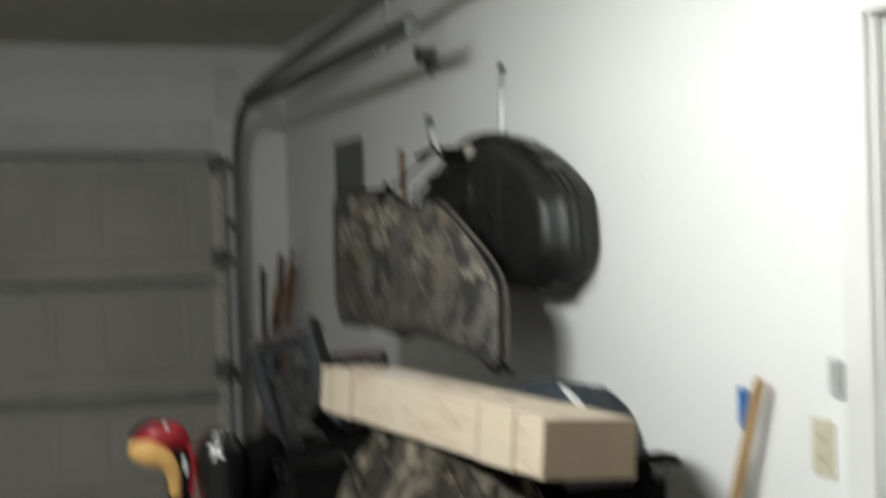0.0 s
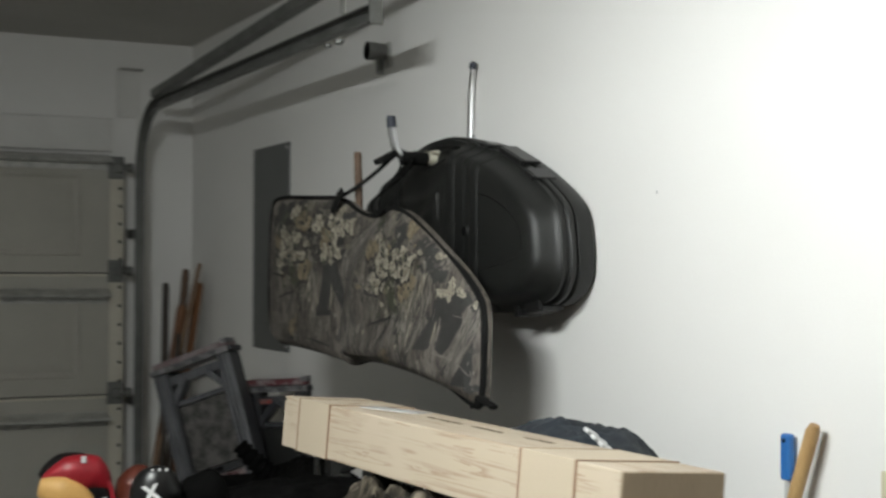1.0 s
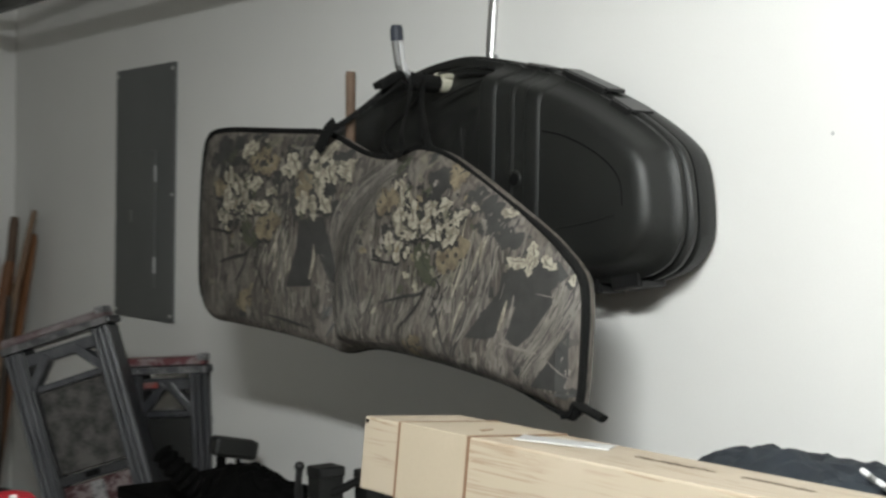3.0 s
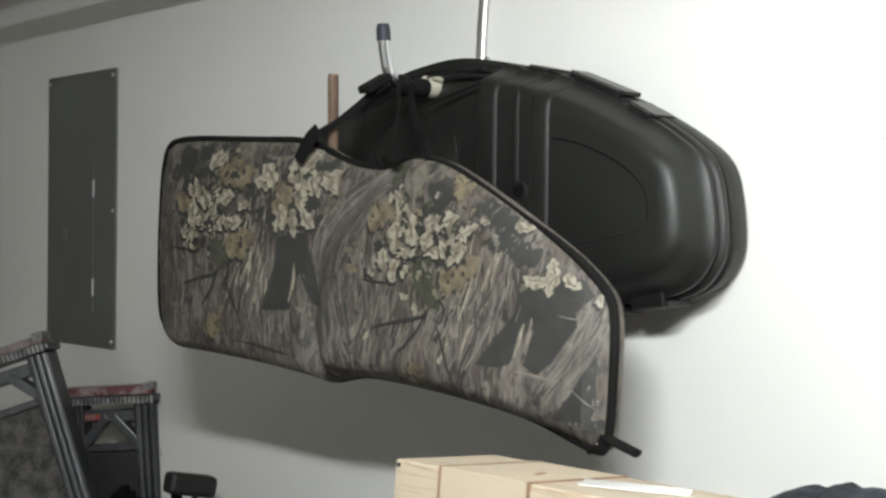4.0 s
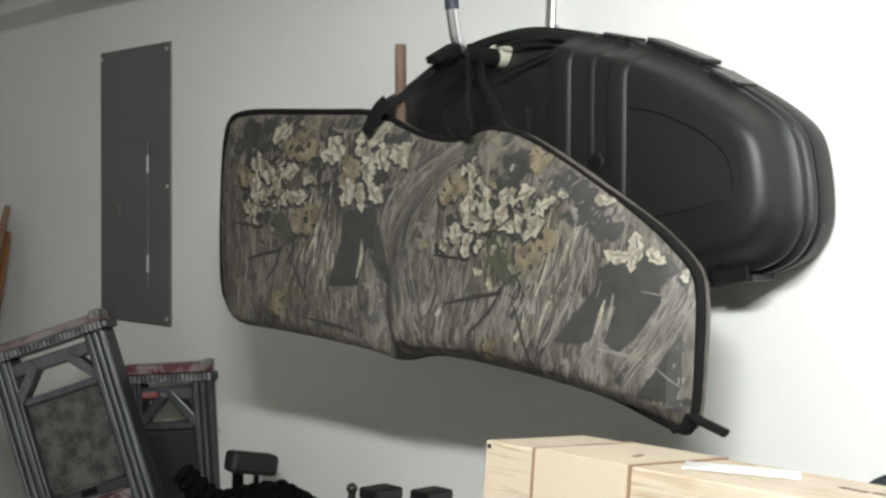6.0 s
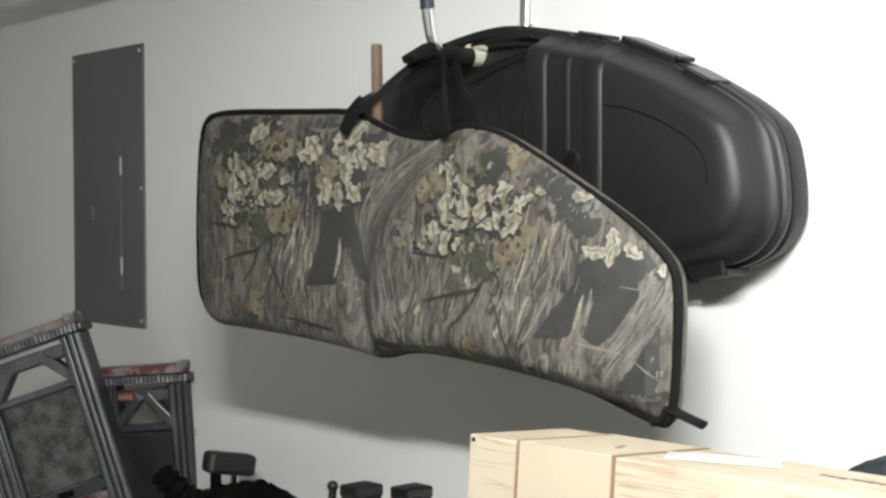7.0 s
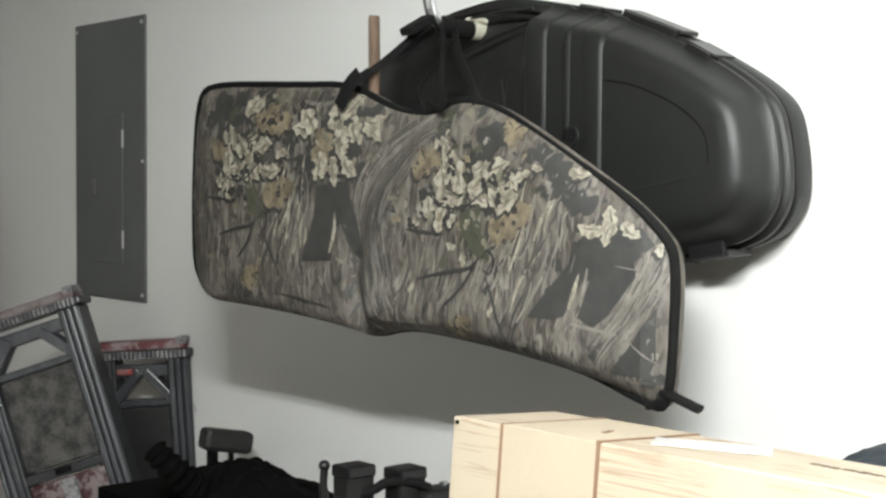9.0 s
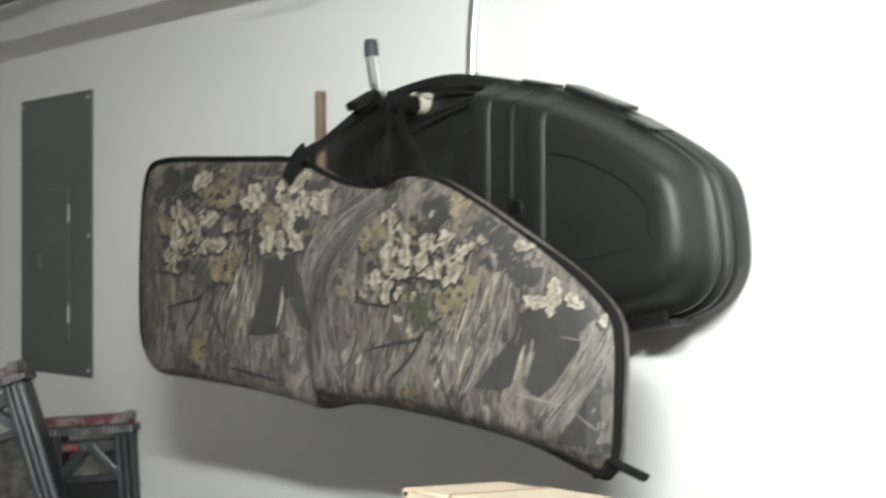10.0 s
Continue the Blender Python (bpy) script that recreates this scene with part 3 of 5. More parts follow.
def out_z(y, top=True, inset=0.0):
    """Height of the drawn-in outline at y."""
    r = case_ring(inset, 0)
    zs = [a[2] + (b[2] - a[2]) * (y - a[1]) / (b[1] - a[1]) for a, b in zip(r, r[1:] + r[:1]) if (a[1] - y) * (b[1] - y) <= 0 and a[1] != b[1]]
    return max(zs) if top else min(zs)


def over(y, lift):
    """A line over the shell across its top edge, face and lower edge, standing proud by lift."""
    up = [(b - lift * step(0.0, 0.06, a), out_z(y, True, a) + lift * step(0.07, 0.0, a)) for a, b in FRONT[7:]]
    down = [(b - lift * step(0.0, 0.06, a), out_z(y, False, a) - lift * step(0.07, 0.0, a)) for a, b in FRONT[7:]]
    return up + [(-0.161 - lift, 1.75), (-0.161 - lift, 1.65)] + down[::-1]


def band(y, w, h, name):
    """A raised strap-like band with slanted sides, moulded over the shell."""
    bm = bmesh.new()
    offs = (w + 0.007, w, w - 0.004, -w + 0.005, -w, -w - 0.007)
    cols = [over(y + a, b) for a, b in zip(offs, (-0.003, h * 0.75, h, h, h * 0.75, -0.003))]
    vs = [[bm.verts.new((x, y + o, z)) for x, z in col] for o, col in zip(offs, cols)]
    for p, q in zip(vs, vs[1:]):
        for k in range(len(p) - 1):
            bm.faces.new((p[k], p[k + 1], q[k + 1], q[k]))
    part(name, bm, M_HARD, front, smooth=True)


band(3.662, 0.0225, 0.0042, "strap_band")
band(3.527, 0.0195, 0.0042, "strap_band")
band(3.587, 0.006, 0.0025, "rib")
bm = bmesh.new()
tube(bm, [(-0.1600, 3.574, 1.712), (-0.1635, 3.574, 1.712)], [0.0195, 0.0175], 20)
boss = part("boss", bm, M_HARD, front, "round moulded boss", smooth=True)
# no real hole: a black disc paints its shaded inside
part("boss_hole", tube(bmesh.new(), [(-0.1625, 3.574, 1.712), (-0.1640, 3.574, 1.712)], 0.0125, 18), M_HOLE, boss)
# thin black bead on the face paints the shade of a pressed groove
loop = curve_pts([(-0.1608, 3.497, 1.804), (-0.1608, 3.438, 1.793), (-0.1606, 3.365, 1.766), (-0.1604, 3.312, 1.735), (-0.160, 3.285, 1.703), (-0.160, 3.279, 1.662)], 6)
part("panel_groove_shade", tube(bmesh.new(), loop, 0.0017, 6), M_HOLE, front)
part("lower_crease", tube(bmesh.new(), curve_pts([(-0.1603, 3.49, 1.612), (-0.1605, 3.426, 1.622), (-0.1605, 3.361, 1.632), (-0.160, 3.30, 1.646)], 5), 0.0022, 6), M_HARD, front, smooth=True)
for a, c in (((3.70, 1.922), (3.88, 1.878)), ((3.70, 1.945), (3.86, 1.940))):
    part("crease", tube(bmesh.new(), [(-0.131, a[0], a[1]), (-0.134, (a[0] + c[0]) / 2, (a[1] + c[1]) / 2 + 0.003), (-0.137, c[0], c[1])], [0.0035, 0.0045, 0.002], 6), M_HARD, front, smooth=True)
# pale scratched mark inside the sunk field
for y0, z0, y1, z1 in ((3.757, 1.82, 3.748, 1.775), (3.742, 1.818, 3.748, 1.775), (3.748, 1.775, 3.746, 1.75)):
    part("scratch", tube(bmesh.new(), [(-0.1545, y0, z0), (-0.1545, y1, z1)], 0.0011, 6), M_HARDRIM, front)


def latch(y, w, top, lo, hi, depth, name="latch"):
    """A hinged closure plate lying over the seam, with a folded lip and a slot."""
    s = 1 if top else -1
    z = out_z(y, top)
    ang = math.atan2(out_z(y + 0.03, top) - out_z(y - 0.03, top), 0.06)
    m = Matrix.Translation((-0.062, y, z)) @ Matrix.Rotation(ang, 4, "X")
    bm = bmesh.new()
    box(bm, (-depth, -w / 2, min(lo * s, hi * s)), (0.026, w / 2, max(lo * s, hi * s)), 0.002, m)
    ob = part(name, bm, M_HARDRIM, hc)
    part("lip", box(bmesh.new(), (-depth - 0.006, -w / 2 + 0.005, min((lo - 0.016) * s, (hi - 0.002) * s)), (-depth + 0.004, w / 2 - 0.005, max((lo - 0.016) * s, (hi - 0.002) * s)), 0.002, m), M_HARDRIM, ob)
    part("slot", box(bmesh.new(), (-depth + 0.008, -w * 0.3, min(hi * s, (hi + 0.0012) * s)), (-depth + 0.016, w * 0.3, max(hi * s, (hi + 0.0012) * s))), M_HOLE, ob)
    return ob


latch(3.465, 0.135, True, 0.001, 0.009, 0.022)
latch(3.352, 0.062, True, -0.004, 0.003, 0.032, "catch_block")
latch(3.60, 0.06, True, -0.001, 0.005, 0.024, "catch_block")
latch(4.08, 0.07, True, -0.002, 0.004, 0.022, "catch_block")
latch(3.325, 0.08, False, -0.004, 0.008, 0.036)
latch(3.405, 0.03, False, -0.004, 0.012, 0.036, "catch_block")

# ---- camouflage soft case ----
U0 = 3.24
TILTX = 0.10


def camo_x(y):
    return -0.275 - TILTX * (y - U0)


sc = thing("soft_bow_case", "camouflage fabric soft bow case with black piping hung by its straps", "bow case")
OUTC = ccw(rounded([(4.428, 1.74), (4.436, 1.60), (4.433, 1.452), (4.392, 1.392), (4.27, 1.388), (4.115, 1.379), (3.956, 1.364), (3.887, 1.350), (3.80, 1.371), (3.70, 1.366), (3.597, 1.355), (3.429, 1.328), (3.32, 1.300), (3.262, 1.284), (3.242, 1.315), (3.234, 1.48), (3.240, 1.535), (3.268, 1.568), (3.328, 1.617), (3.498, 1.716), (3.60, 1.766), (3.682, 1.780), (3.745, 1.755), (3.835, 1.767), (3.95, 1.816), (4.10, 1.822), (4.33, 1.834), (4.402, 1.824)], 2))
OUTC = [q.lerp(p, 0.4 * step(3.7, 3.4, p.x)) for q, p in zip([Vector((q.x, min(q.y, p.y + 0.001) if p.y < 1.42 else q.y)) for q, p in zip(inset2(OUTC, 0.0055), OUTC)], inset2(OUTC, 0.013))]
FOLD = [Vector(p) for p in ((3.70, 1.78), (3.80, 1.70), (3.895, 1.60), (3.925, 1.47), (3.885, 1.35))]


def seg_dist(p, a, b):
    t = max(0, min(1, (p - a).dot(b - a) / max((b - a).length_squared, 1e-9)))
    return (p - a - (b - a) * t).length


def puff(y, z):
    """How far the padded front stands out at a spot."""
    p = Vector((y, z))
    d = min(seg_dist(p, a, b) for a, b in zip(OUTC, OUTC[1:] + OUTC[:1]))
    f = min(seg_dist(p, a, b) for a, b in zip(FOLD, FOLD[1:]))
    out = 0.029 * (1 - math.exp(-d / (0.035 - 0.019 * step(1.50, 1.40, z)))) + 0.006 * math.sin(9 * y + 5 * z) * min(1, d / 0.06)
    low = max(0, min(1, (1.62 - z) / 0.25))
    out -= (0.010 + 0.022 * low) * math.exp(-(f / 0.026) ** 2) * min(1, d / 0.02)
    fy = FOLD[0].x
    for a, b in zip(FOLD, FOLD[1:]):
        if b.y <= z <= a.y:
            fy = a.x + (b.x - a.x) * (a.y - z) / (a.y - b.y)
    s = y - fy
    soft = min(1, d / 0.03)
    out += soft * (0.004 + 0.016 * low) * (math.exp(-((s + 0.05) / 0.045) ** 2) - 0.6 * math.exp(-((s - 0.014) / 0.022) ** 2))
    out += soft * (0.004 + 0.012 * low) * (step(0.03, -0.012, s) - 0.5)
    out += 0.014 * step(1.50, 1.40, z) * step(3.90, 3.78, y) * step(3.30, 3.45, y) * min(1, d / 0.012)
    return out + 0.004 * noise.noise(Vector((y * 14, z * 9, 3))) * min(1, d / 0.05)


def on_camo(y, z, lift=0.0):
    return Vector((camo_x(y) - puff(y, z) - lift, y, z))


def inside(y, z, poly=OUTC):
    c = False
    for a, b in zip(poly, poly[1:] + poly[:1]):
        if (a.y > z) != (b.y > z) and y < (b.x - a.x) * (z - a.y) / (b.y - a.y) + a.x:
            c = not c
    return c


bm = bmesh.new()
bm.faces.new([bm.verts.new((0, p.x, p.y)) for p in OUTC])
for k in range(1, 68):
    bmesh.ops.bisect_plane(bm, geom=bm.verts[:] + bm.edges[:] + bm.faces[:], plane_co=(0, 3.22 + k * 0.018, 0), plane_no=(0, 1, 0))
for k in range(1, 32):
    bmesh.ops.bisect_plane(bm, geom=bm.verts[:] + bm.edges[:] + bm.faces[:], plane_co=(0, 0, 1.28 + k * 0.018), plane_no=(0, 0, 1))
for v in bm.verts:
    v.co = on_camo(v.co.y, v.co.z)
fp = part("front_panel", bm, M_CAMO, sc, smooth=True)
bm = bmesh.new()
loft(bm, [[(camo_x(p.x), p.x, p.y) for p in OUTC], [(camo_x(p.x) + 0.008, p.x, p.y) for p in inset2(OUTC, -0.003)], [(camo_x(p.x) + 0.02, p.x, p.y) for p in OUTC], [(camo_x(p.x) + 0.028, p.x, p.y) for p in inset2(OUTC, 0.03)]], close_first=False)
part("back_panel", bm, M_CAMO, sc, smooth=True)
rim = [Vector((camo_x(p.x) - 0.002 + 0.006 * step(1.46, 1.40, p.y) * step(3.3, 3.4, p.x), p.x, p.y)) for p in OUTC]
part("piping", tube(bmesh.new(), rim + [rim[0]], [0.0028 + 0.0006 * step(1.40, 1.46, p.z) + 0.0030 * step(1.70, 1.80, p.z) + 0.0052 * step(3.46, 3.27, p.y) for p in rim + [rim[0]]], 8, up=Vector((-1, 0, 0)), caps=False), M_BLACK, sc, "black webbing edge binding", smooth=True)

# the printed leaves, sticks and shadows lie on the fabric
rnd = random.Random(4)
prints = {k: bmesh.new() for k in ("grey", "dark", "dim", "shade", "tan", "green", "cream", "stick", "stroke")}


def fan(kind, pts, cy, cz, lift):
    """A star-shaped face as triangles round its centre, so that it follows the padding."""
    if not all(inside(p[0], p[1]) for p in pts):
        return
    bm = prints[kind]
    c = bm.verts.new(on_camo(cy, cz, lift))
    vs = [bm.verts.new(on_camo(p[0], p[1], lift)) for p in pts]
    for a, b in zip(vs, vs[1:] + vs[:1]):
        bm.faces.new((c, a, b))


def leaf_shape(size, turn, wide=0.42, lobes=3, ragged=0.32):
    """A rounded, lobed oak leaf about (0, 0), its tip towards turn; u to the right, v up."""
    n, half = 9, []
    bend, ph = rnd.uniform(-0.16, 0.16), rnd.uniform(-0.4, 0.4)
    for side in (1, -1):
        row = []
        for k in range(n):
            t = (k + 0.3) / (n - 0.4)
            w = wide * 0.5 * math.sin(math.pi * t ** 0.8) ** 0.7 * (1 + ragged * math.sin(2 * math.pi * lobes * t + ph)) * rnd.uniform(0.85, 1.15)
            row.append((t - 0.5, side * w + bend * math.sin(math.pi * t)))
        half += row if side > 0 else row[::-1]
    c, s = math.cos(turn), math.sin(turn)
    return [(size * (a * c - b * s), size * (a * s + b * c)) for a, b in half], bend


def leaf(kind, cy, cz, size, turn, wide=0.42, lobes=3, lift=0.0030, shadow=True):
    """One printed leaf with the dark gap under it, a shaded half and a rib; turn 0 points towards lower y."""
    up = lift + rnd.uniform(0, 0.0006)
    pts, bend = leaf_shape(size, turn, wide, lobes)
    if shadow:
        fan("dark", [(cy - 1.10 * u + 0.003, cz + 1.10 * v - 0.005) for u, v in pts], cy + 0.003, cz - 0.005, up - 0.0004)
    fan(kind, [(cy - u, cz + v) for u, v in pts], cy, cz, up)
    c, s = math.cos(turn), math.sin(turn)
    to = lambda a, b: (cy - size * (a * c - b * s), cz + size * (a * s + b * c))
    if kind == "cream":
        fan("shade", [to(-0.40, 0), to(-0.15, bend * 0.8 - wide * 0.20), to(0.12, bend * 0.85 - wide * 0.17), to(0.36, bend * 0.4), to(0.05, bend * 0.9 - 0.015)], *to(0.0, bend * 0.8 - wide * 0.10), up + 0.0004)
    if kind == "green":
        fan("dark", [to(-0.48, -0.022), to(0.0, bend - 0.012), to(0.30, bend * 0.6), to(0.0, bend + 0.012), to(-0.48, 0.022)], *to(-0.1, bend * 0.9), up + 0.0007)
    if kind == "tan":
        for _ in range(rnd.choice((0, 1, 2))):
            a, b = rnd.uniform(-0.3, 0.3), rnd.uniform(-0.12, 0.12)
            q, _b = leaf_shape(size * rnd.uniform(0.10, 0.2), rnd.uniform(0, 6), 0.8, 2)
            o = to(a, b)
            fan("dark", [(o[0] - u, o[1] + v) for u, v in q], o[0], o[1], up + 0.0006)


def fleck(kind, y, z, size, wide=0.7, lift=0.0018):
    q, _b = leaf_shape(size, rnd.uniform(0, 6), wide, 2)
    fan(kind, [(y - u, z + v) for u, v in q], y, z, lift)


def strip(kind, pts, w, lift):
    """A tapering printed stroke along points (y, z)."""
    line = [(p.y, p.z) for p in curve_pts([(0, y, z) for y, z in pts], 5)]
    n = len(line) - 1
    sides = []
    for i, (y, z) in enumerate(line):
        a, b = line[max(i - 1, 0)], line[min(i + 1, n)]
        L = max(math.hypot(b[0] - a[0], b[1] - a[1]), 1e-6)
        q = w * math.sin(math.pi * (0.12 + 0.80 * i / n))
        sides.append(((y - (b[1] - a[1]) / L * q, z + (b[0] - a[0]) / L * q), (y + (b[1] - a[1]) / L * q, z - (b[0] - a[0]) / L * q)))
    if not all(inside(*p) for s_ in sides for p in s_):
        return
    bm = prints[kind]
    vs = [[bm.verts.new(on_camo(p[0], p[1], lift)) for p in s_] for s_ in sides]
    for a, b in zip(vs, vs[1:]):
        bm.faces.new((a[0], b[0], b[1], a[1]))


def streak(kind, y, z, h, w, lean, lift):
    """An upright bark streak; lean to lower y with height."""
    k = rnd.uniform(-0.15, 0.15) * h
    strip(kind, [(y + lean * h / 2, z - h / 2), (y + k, z), (y - lean * h / 2, z + h / 2)], w, lift)


# fine bark streaks over the whole cloth, in drifts of light and dark print
for _ in range(1500):
    y, z = rnd.uniform(3.26, 4.42), rnd.uniform(1.30, 1.81)
    # the y < 3.8 bias paints light falloff: paler near the lamp, darker beyond
    tone = noise.noise(Vector((y * 11, z * 5, 5))) + 0.5 * noise.noise(Vector((y * 34, z * 16, 9))) + rnd.uniform(-0.35, 0.35) + (0.08 if y < 3.8 else -0.20)
    kind = ("dim" if rnd.random() < 0.75 else "dark") if tone < -0.05 else ("grey" if tone < 0.36 else "stroke")
    streak(kind, y, z, rnd.uniform(0.012, 0.05), rnd.uniform(0.0010, 0.0034), rnd.uniform(-0.15, 0.35), 0.0012 + rnd.uniform(0, 0.0004))
for _ in range(520):
    y, z = rnd.uniform(3.26, 4.42), rnd.uniform(1.30, 1.81)
    if noise.noise(Vector((y * 7, z * 7, 2))) + rnd.uniform(-0.3, 0.3) > -0.05:
        fleck(rnd.choice(("dark", "dim", "dim", "grey", "stroke", "shade")), y, z, rnd.uniform(0.008, 0.034), rnd.uniform(0.3, 0.7), 0.0018 + rnd.uniform(0, 0.0005))

# the motif comes twice; u runs towards lower y, v up, in metres
CREAM = [(-0.02, 0.040, 0.088, 1.75), (-0.05, 0.072, 0.070, 2.1), (0.025, 0.032, 0.075, 0.95), (0.068, 0.045, 0.066, 0.25), (0.085, 0.002, 0.075, 0.05), (-0.032, 0.0, 0.062, 3.0), (0.03, -0.005, 0.060, -0.6), (0.122, 0.030, 0.045, 0.3),
         (0.038, 0.158, 0.085, 0.55), (0.014, 0.135, 0.060, 0.9), (0.055, 0.182, 0.040, 0.4), (-0.058, 0.02, 0.075, 1.5), (-0.054, -0.038, 0.062, 1.45), (-0.088, -0.02, 0.045, 1.7)]
TANS = [(0.062, 0.112, 0.085, 0.1, 0.6), (0.115, 0.100, 0.085, 0.3, 0.6), (0.105, -0.045, 0.105, 0.5, 0.62), (-0.09, 0.048, 0.080, 0.4, 0.6), (0.008, -0.235, 0.062, 1.4, 0.6), (0.02, -0.21, 0.04, 0.4, 0.6)]
TWIGS = [([(-0.095, -0.143), (-0.03, -0.128), (0.02, -0.120), (0.045, -0.10)], 0.0036), ([(-0.14, -0.060), (-0.09, -0.064), (-0.05, -0.066)], 0.0028), ([(-0.03, -0.19), (0.005, -0.155), (0.03, -0.115)], 0.0032),
         ([(0.048, -0.105), (0.06, -0.09), (0.074, -0.105), (0.066, -0.128), (0.05, -0.12)], 0.0026), ([(0.06, -0.135), (0.085, -0.18), (0.112, -0.238)], 0.0028), ([(0.10, -0.265), (0.16, -0.272), (0.25, -0.285)], 0.0034), ([(-0.06, -0.02), (0.0, -0.02), (0.06, 0.02)], 0.0022)]
for cy, cz, s in ((4.216, 1.655, 0.90), (3.636, 1.610, 1.0)):
    for _ in range(34):
        a, r = rnd.uniform(0, 6.28), rnd.uniform(0.0, 0.13) * s
        fleck("dark", cy - 0.02 * s - r * math.cos(a), cz + 0.055 * s + 0.95 * r * math.sin(a), rnd.uniform(0.025, 0.055) * s, 0.6, 0.0019 + rnd.uniform(0, 0.0003))
    for u, v, size, turn, wide in TANS:
        leaf("tan", cy - u * s, cz + v * s, size * s, turn, wide * 0.9, 3, 0.0026)
        for _ in range(3):
            leaf("tan", cy - (u + rnd.uniform(-0.035, 0.035)) * s, cz + (v + rnd.uniform(-0.02, 0.02)) * s, size * s * 0.5, rnd.uniform(0, 6), 0.55, 3, 0.0024, False)
    for u, v, size, turn in ((0.028, -0.062, 0.085, -1.3), (0.045, -0.085, 0.06, -0.9), (0.01, -0.045, 0.05, -1.8), (-0.055, 0.125, 0.05, 0.7)):
        leaf("green", cy - u * s, cz + v * s, size * s, turn, 0.5, 3, 0.0030, False)
    for u, v, size, turn in CREAM:
        leaf("cream", cy - u * s, cz + v * s, size * s * 0.94, turn + rnd.uniform(-0.2, 0.2), rnd.uniform(0.36, 0.60), rnd.choice((2, 3)), 0.0034)
        leaf("cream" if rnd.random() < 0.6 else "shade", cy - (u + rnd.uniform(-0.03, 0.03)) * s, cz + (v + rnd.uniform(-0.025, 0.025)) * s, size * s * 0.5, turn + rnd.uniform(-0.9, 0.9), 0.5, 2, 0.0031, True)
    for _ in range(12):
        fleck("dark", cy + rnd.gauss(0, 0.055) * s, cz + rnd.gauss(0.03, 0.05) * s, rnd.uniform(0.008, 0.018), 0.8, 0.0052)
    fleck("dark", cy + 0.098 * s, cz - 0.002, 0.024 * s, 0.9, 0.0052)
    # small broken leaves round the spray
    for _ in range(90):
        u, v = rnd.gauss(0.01, 0.085), rnd.gauss(0.02, 0.085)
        kind = rnd.choice(("cream", "shade", "shade", "tan", "dark", "dark", "green", "dim"))
        fleck(kind, cy - u * s, cz + v * s, rnd.uniform(0.010, 0.030), rnd.uniform(0.3, 0.6), 0.0024 + rnd.uniform(0, 0.0026))
    # pale strips below and beside the leaves
    for _ in range(58):
        u, v = rnd.uniform(0.06, 0.19), rnd.uniform(-0.19, 0.0)
        streak(rnd.choice(("grey", "stroke", "stroke", "cream", "dim", "dark")), cy - u * s, cz + v * s, rnd.uniform(0.035, 0.10), rnd.uniform(0.0014, 0.0040), rnd.uniform(0.10, 0.55), 0.0021 + rnd.uniform(0, 0.0004))
    for _ in range(60):
        u, v = rnd.uniform(-0.14, 0.20), rnd.uniform(-0.29, -0.10)
        streak(rnd.choice(("grey", "stroke", "grey", "dim", "dim", "dark")), cy - u * s, cz + v * s, rnd.uniform(0.025, 0.07), rnd.uniform(0.0010, 0.0028), rnd.uniform(-0.12, 0.3), 0.0021 + rnd.uniform(0, 0.0004))
    for ctrl, w in TWIGS:
        strip("stick", [(cy - u * s, cz + v * s) for u, v in ctrl], w, 0.0046)
# the cream spray above the fold
for _ in range(22):
    fleck("dark", rnd.uniform(3.88, 4.06), rnd.uniform(1.65, 1.78), rnd.uniform(0.02, 0.045), 0.6, 0.0020)
leaf("tan", 3.985, 1.700, 0.085, 1.2, 0.6, 2, 0.0027)
leaf("tan", 4.00, 1.672, 0.06, 1.9, 0.6, 2, 0.0027)
leaf("green", 3.885, 1.762, 0.06, 0.5, 0.5)
for y, z, size, turn in ((4.035, 1.745, 0.062, 2.4), (3.955, 1.748, 0.075, 1.9), (3.925, 1.770, 0.055, 0.8), (3.885, 1.785, 0.045, 0.3), (3.870, 1.745, 0.055, 0.2), (3.875, 1.715, 0.055, -0.5), (3.91, 1.725, 0.06, -1.2), (3.945, 1.70, 0.06, -1.6), (3.965, 1.650, 0.06, -1.5), (4.005, 1.660, 0.06, -2.0), (3.925, 1.66, 0.05, -0.8), (4.055, 1.725, 0.05, 2.8)):
    leaf("cream", y, z, size, turn, rnd.uniform(0.40, 0.62), rnd.choice((2, 3)), 0.0034)
for _ in range(60):
    fleck(rnd.choice(("cream", "shade", "shade", "dark", "dark", "green")), rnd.gauss(3.96, 0.06), rnd.gauss(1.72, 0.045), rnd.uniform(0.010, 0.028), 0.45, 0.0024 + rnd.uniform(0, 0.0026))
# the spray beside the binding
leaf("tan", 3.362, 1.602, 0.055, 1.2, 0.6, 2, 0.0027)
for y, z, size, turn in ((3.375, 1.563, 0.06, 3.0), (3.345, 1.575, 0.06, 1.9), (3.318, 1.578, 0.055, 0.7), (3.31, 1.560, 0.05, -0.6), (3.345, 1.552, 0.05, -1.8), (3.415, 1.648, 0.045, -0.2), (3.365, 1.622, 0.035, 1.0), (3.262, 1.532, 0.03, 1.6)):
    leaf("cream", y, z, size * 0.82, turn, 0.45, 3, 0.0036)
for y, z, sz in ((4.30, 1.785, 0.08), (4.335, 1.755, 0.06), (4.29, 1.750, 0.06), (4.245, 1.79, 0.05), (4.08, 1.70, 0.05), (4.05, 1.665, 0.05), (3.45, 1.655, 0.06), (3.44, 1.61, 0.07), (3.40, 1.60, 0.06), (3.70, 1.72, 0.06), (3.62, 1.745, 0.03)):
    fleck("dark", y, z, sz, 0.6, 0.0022)


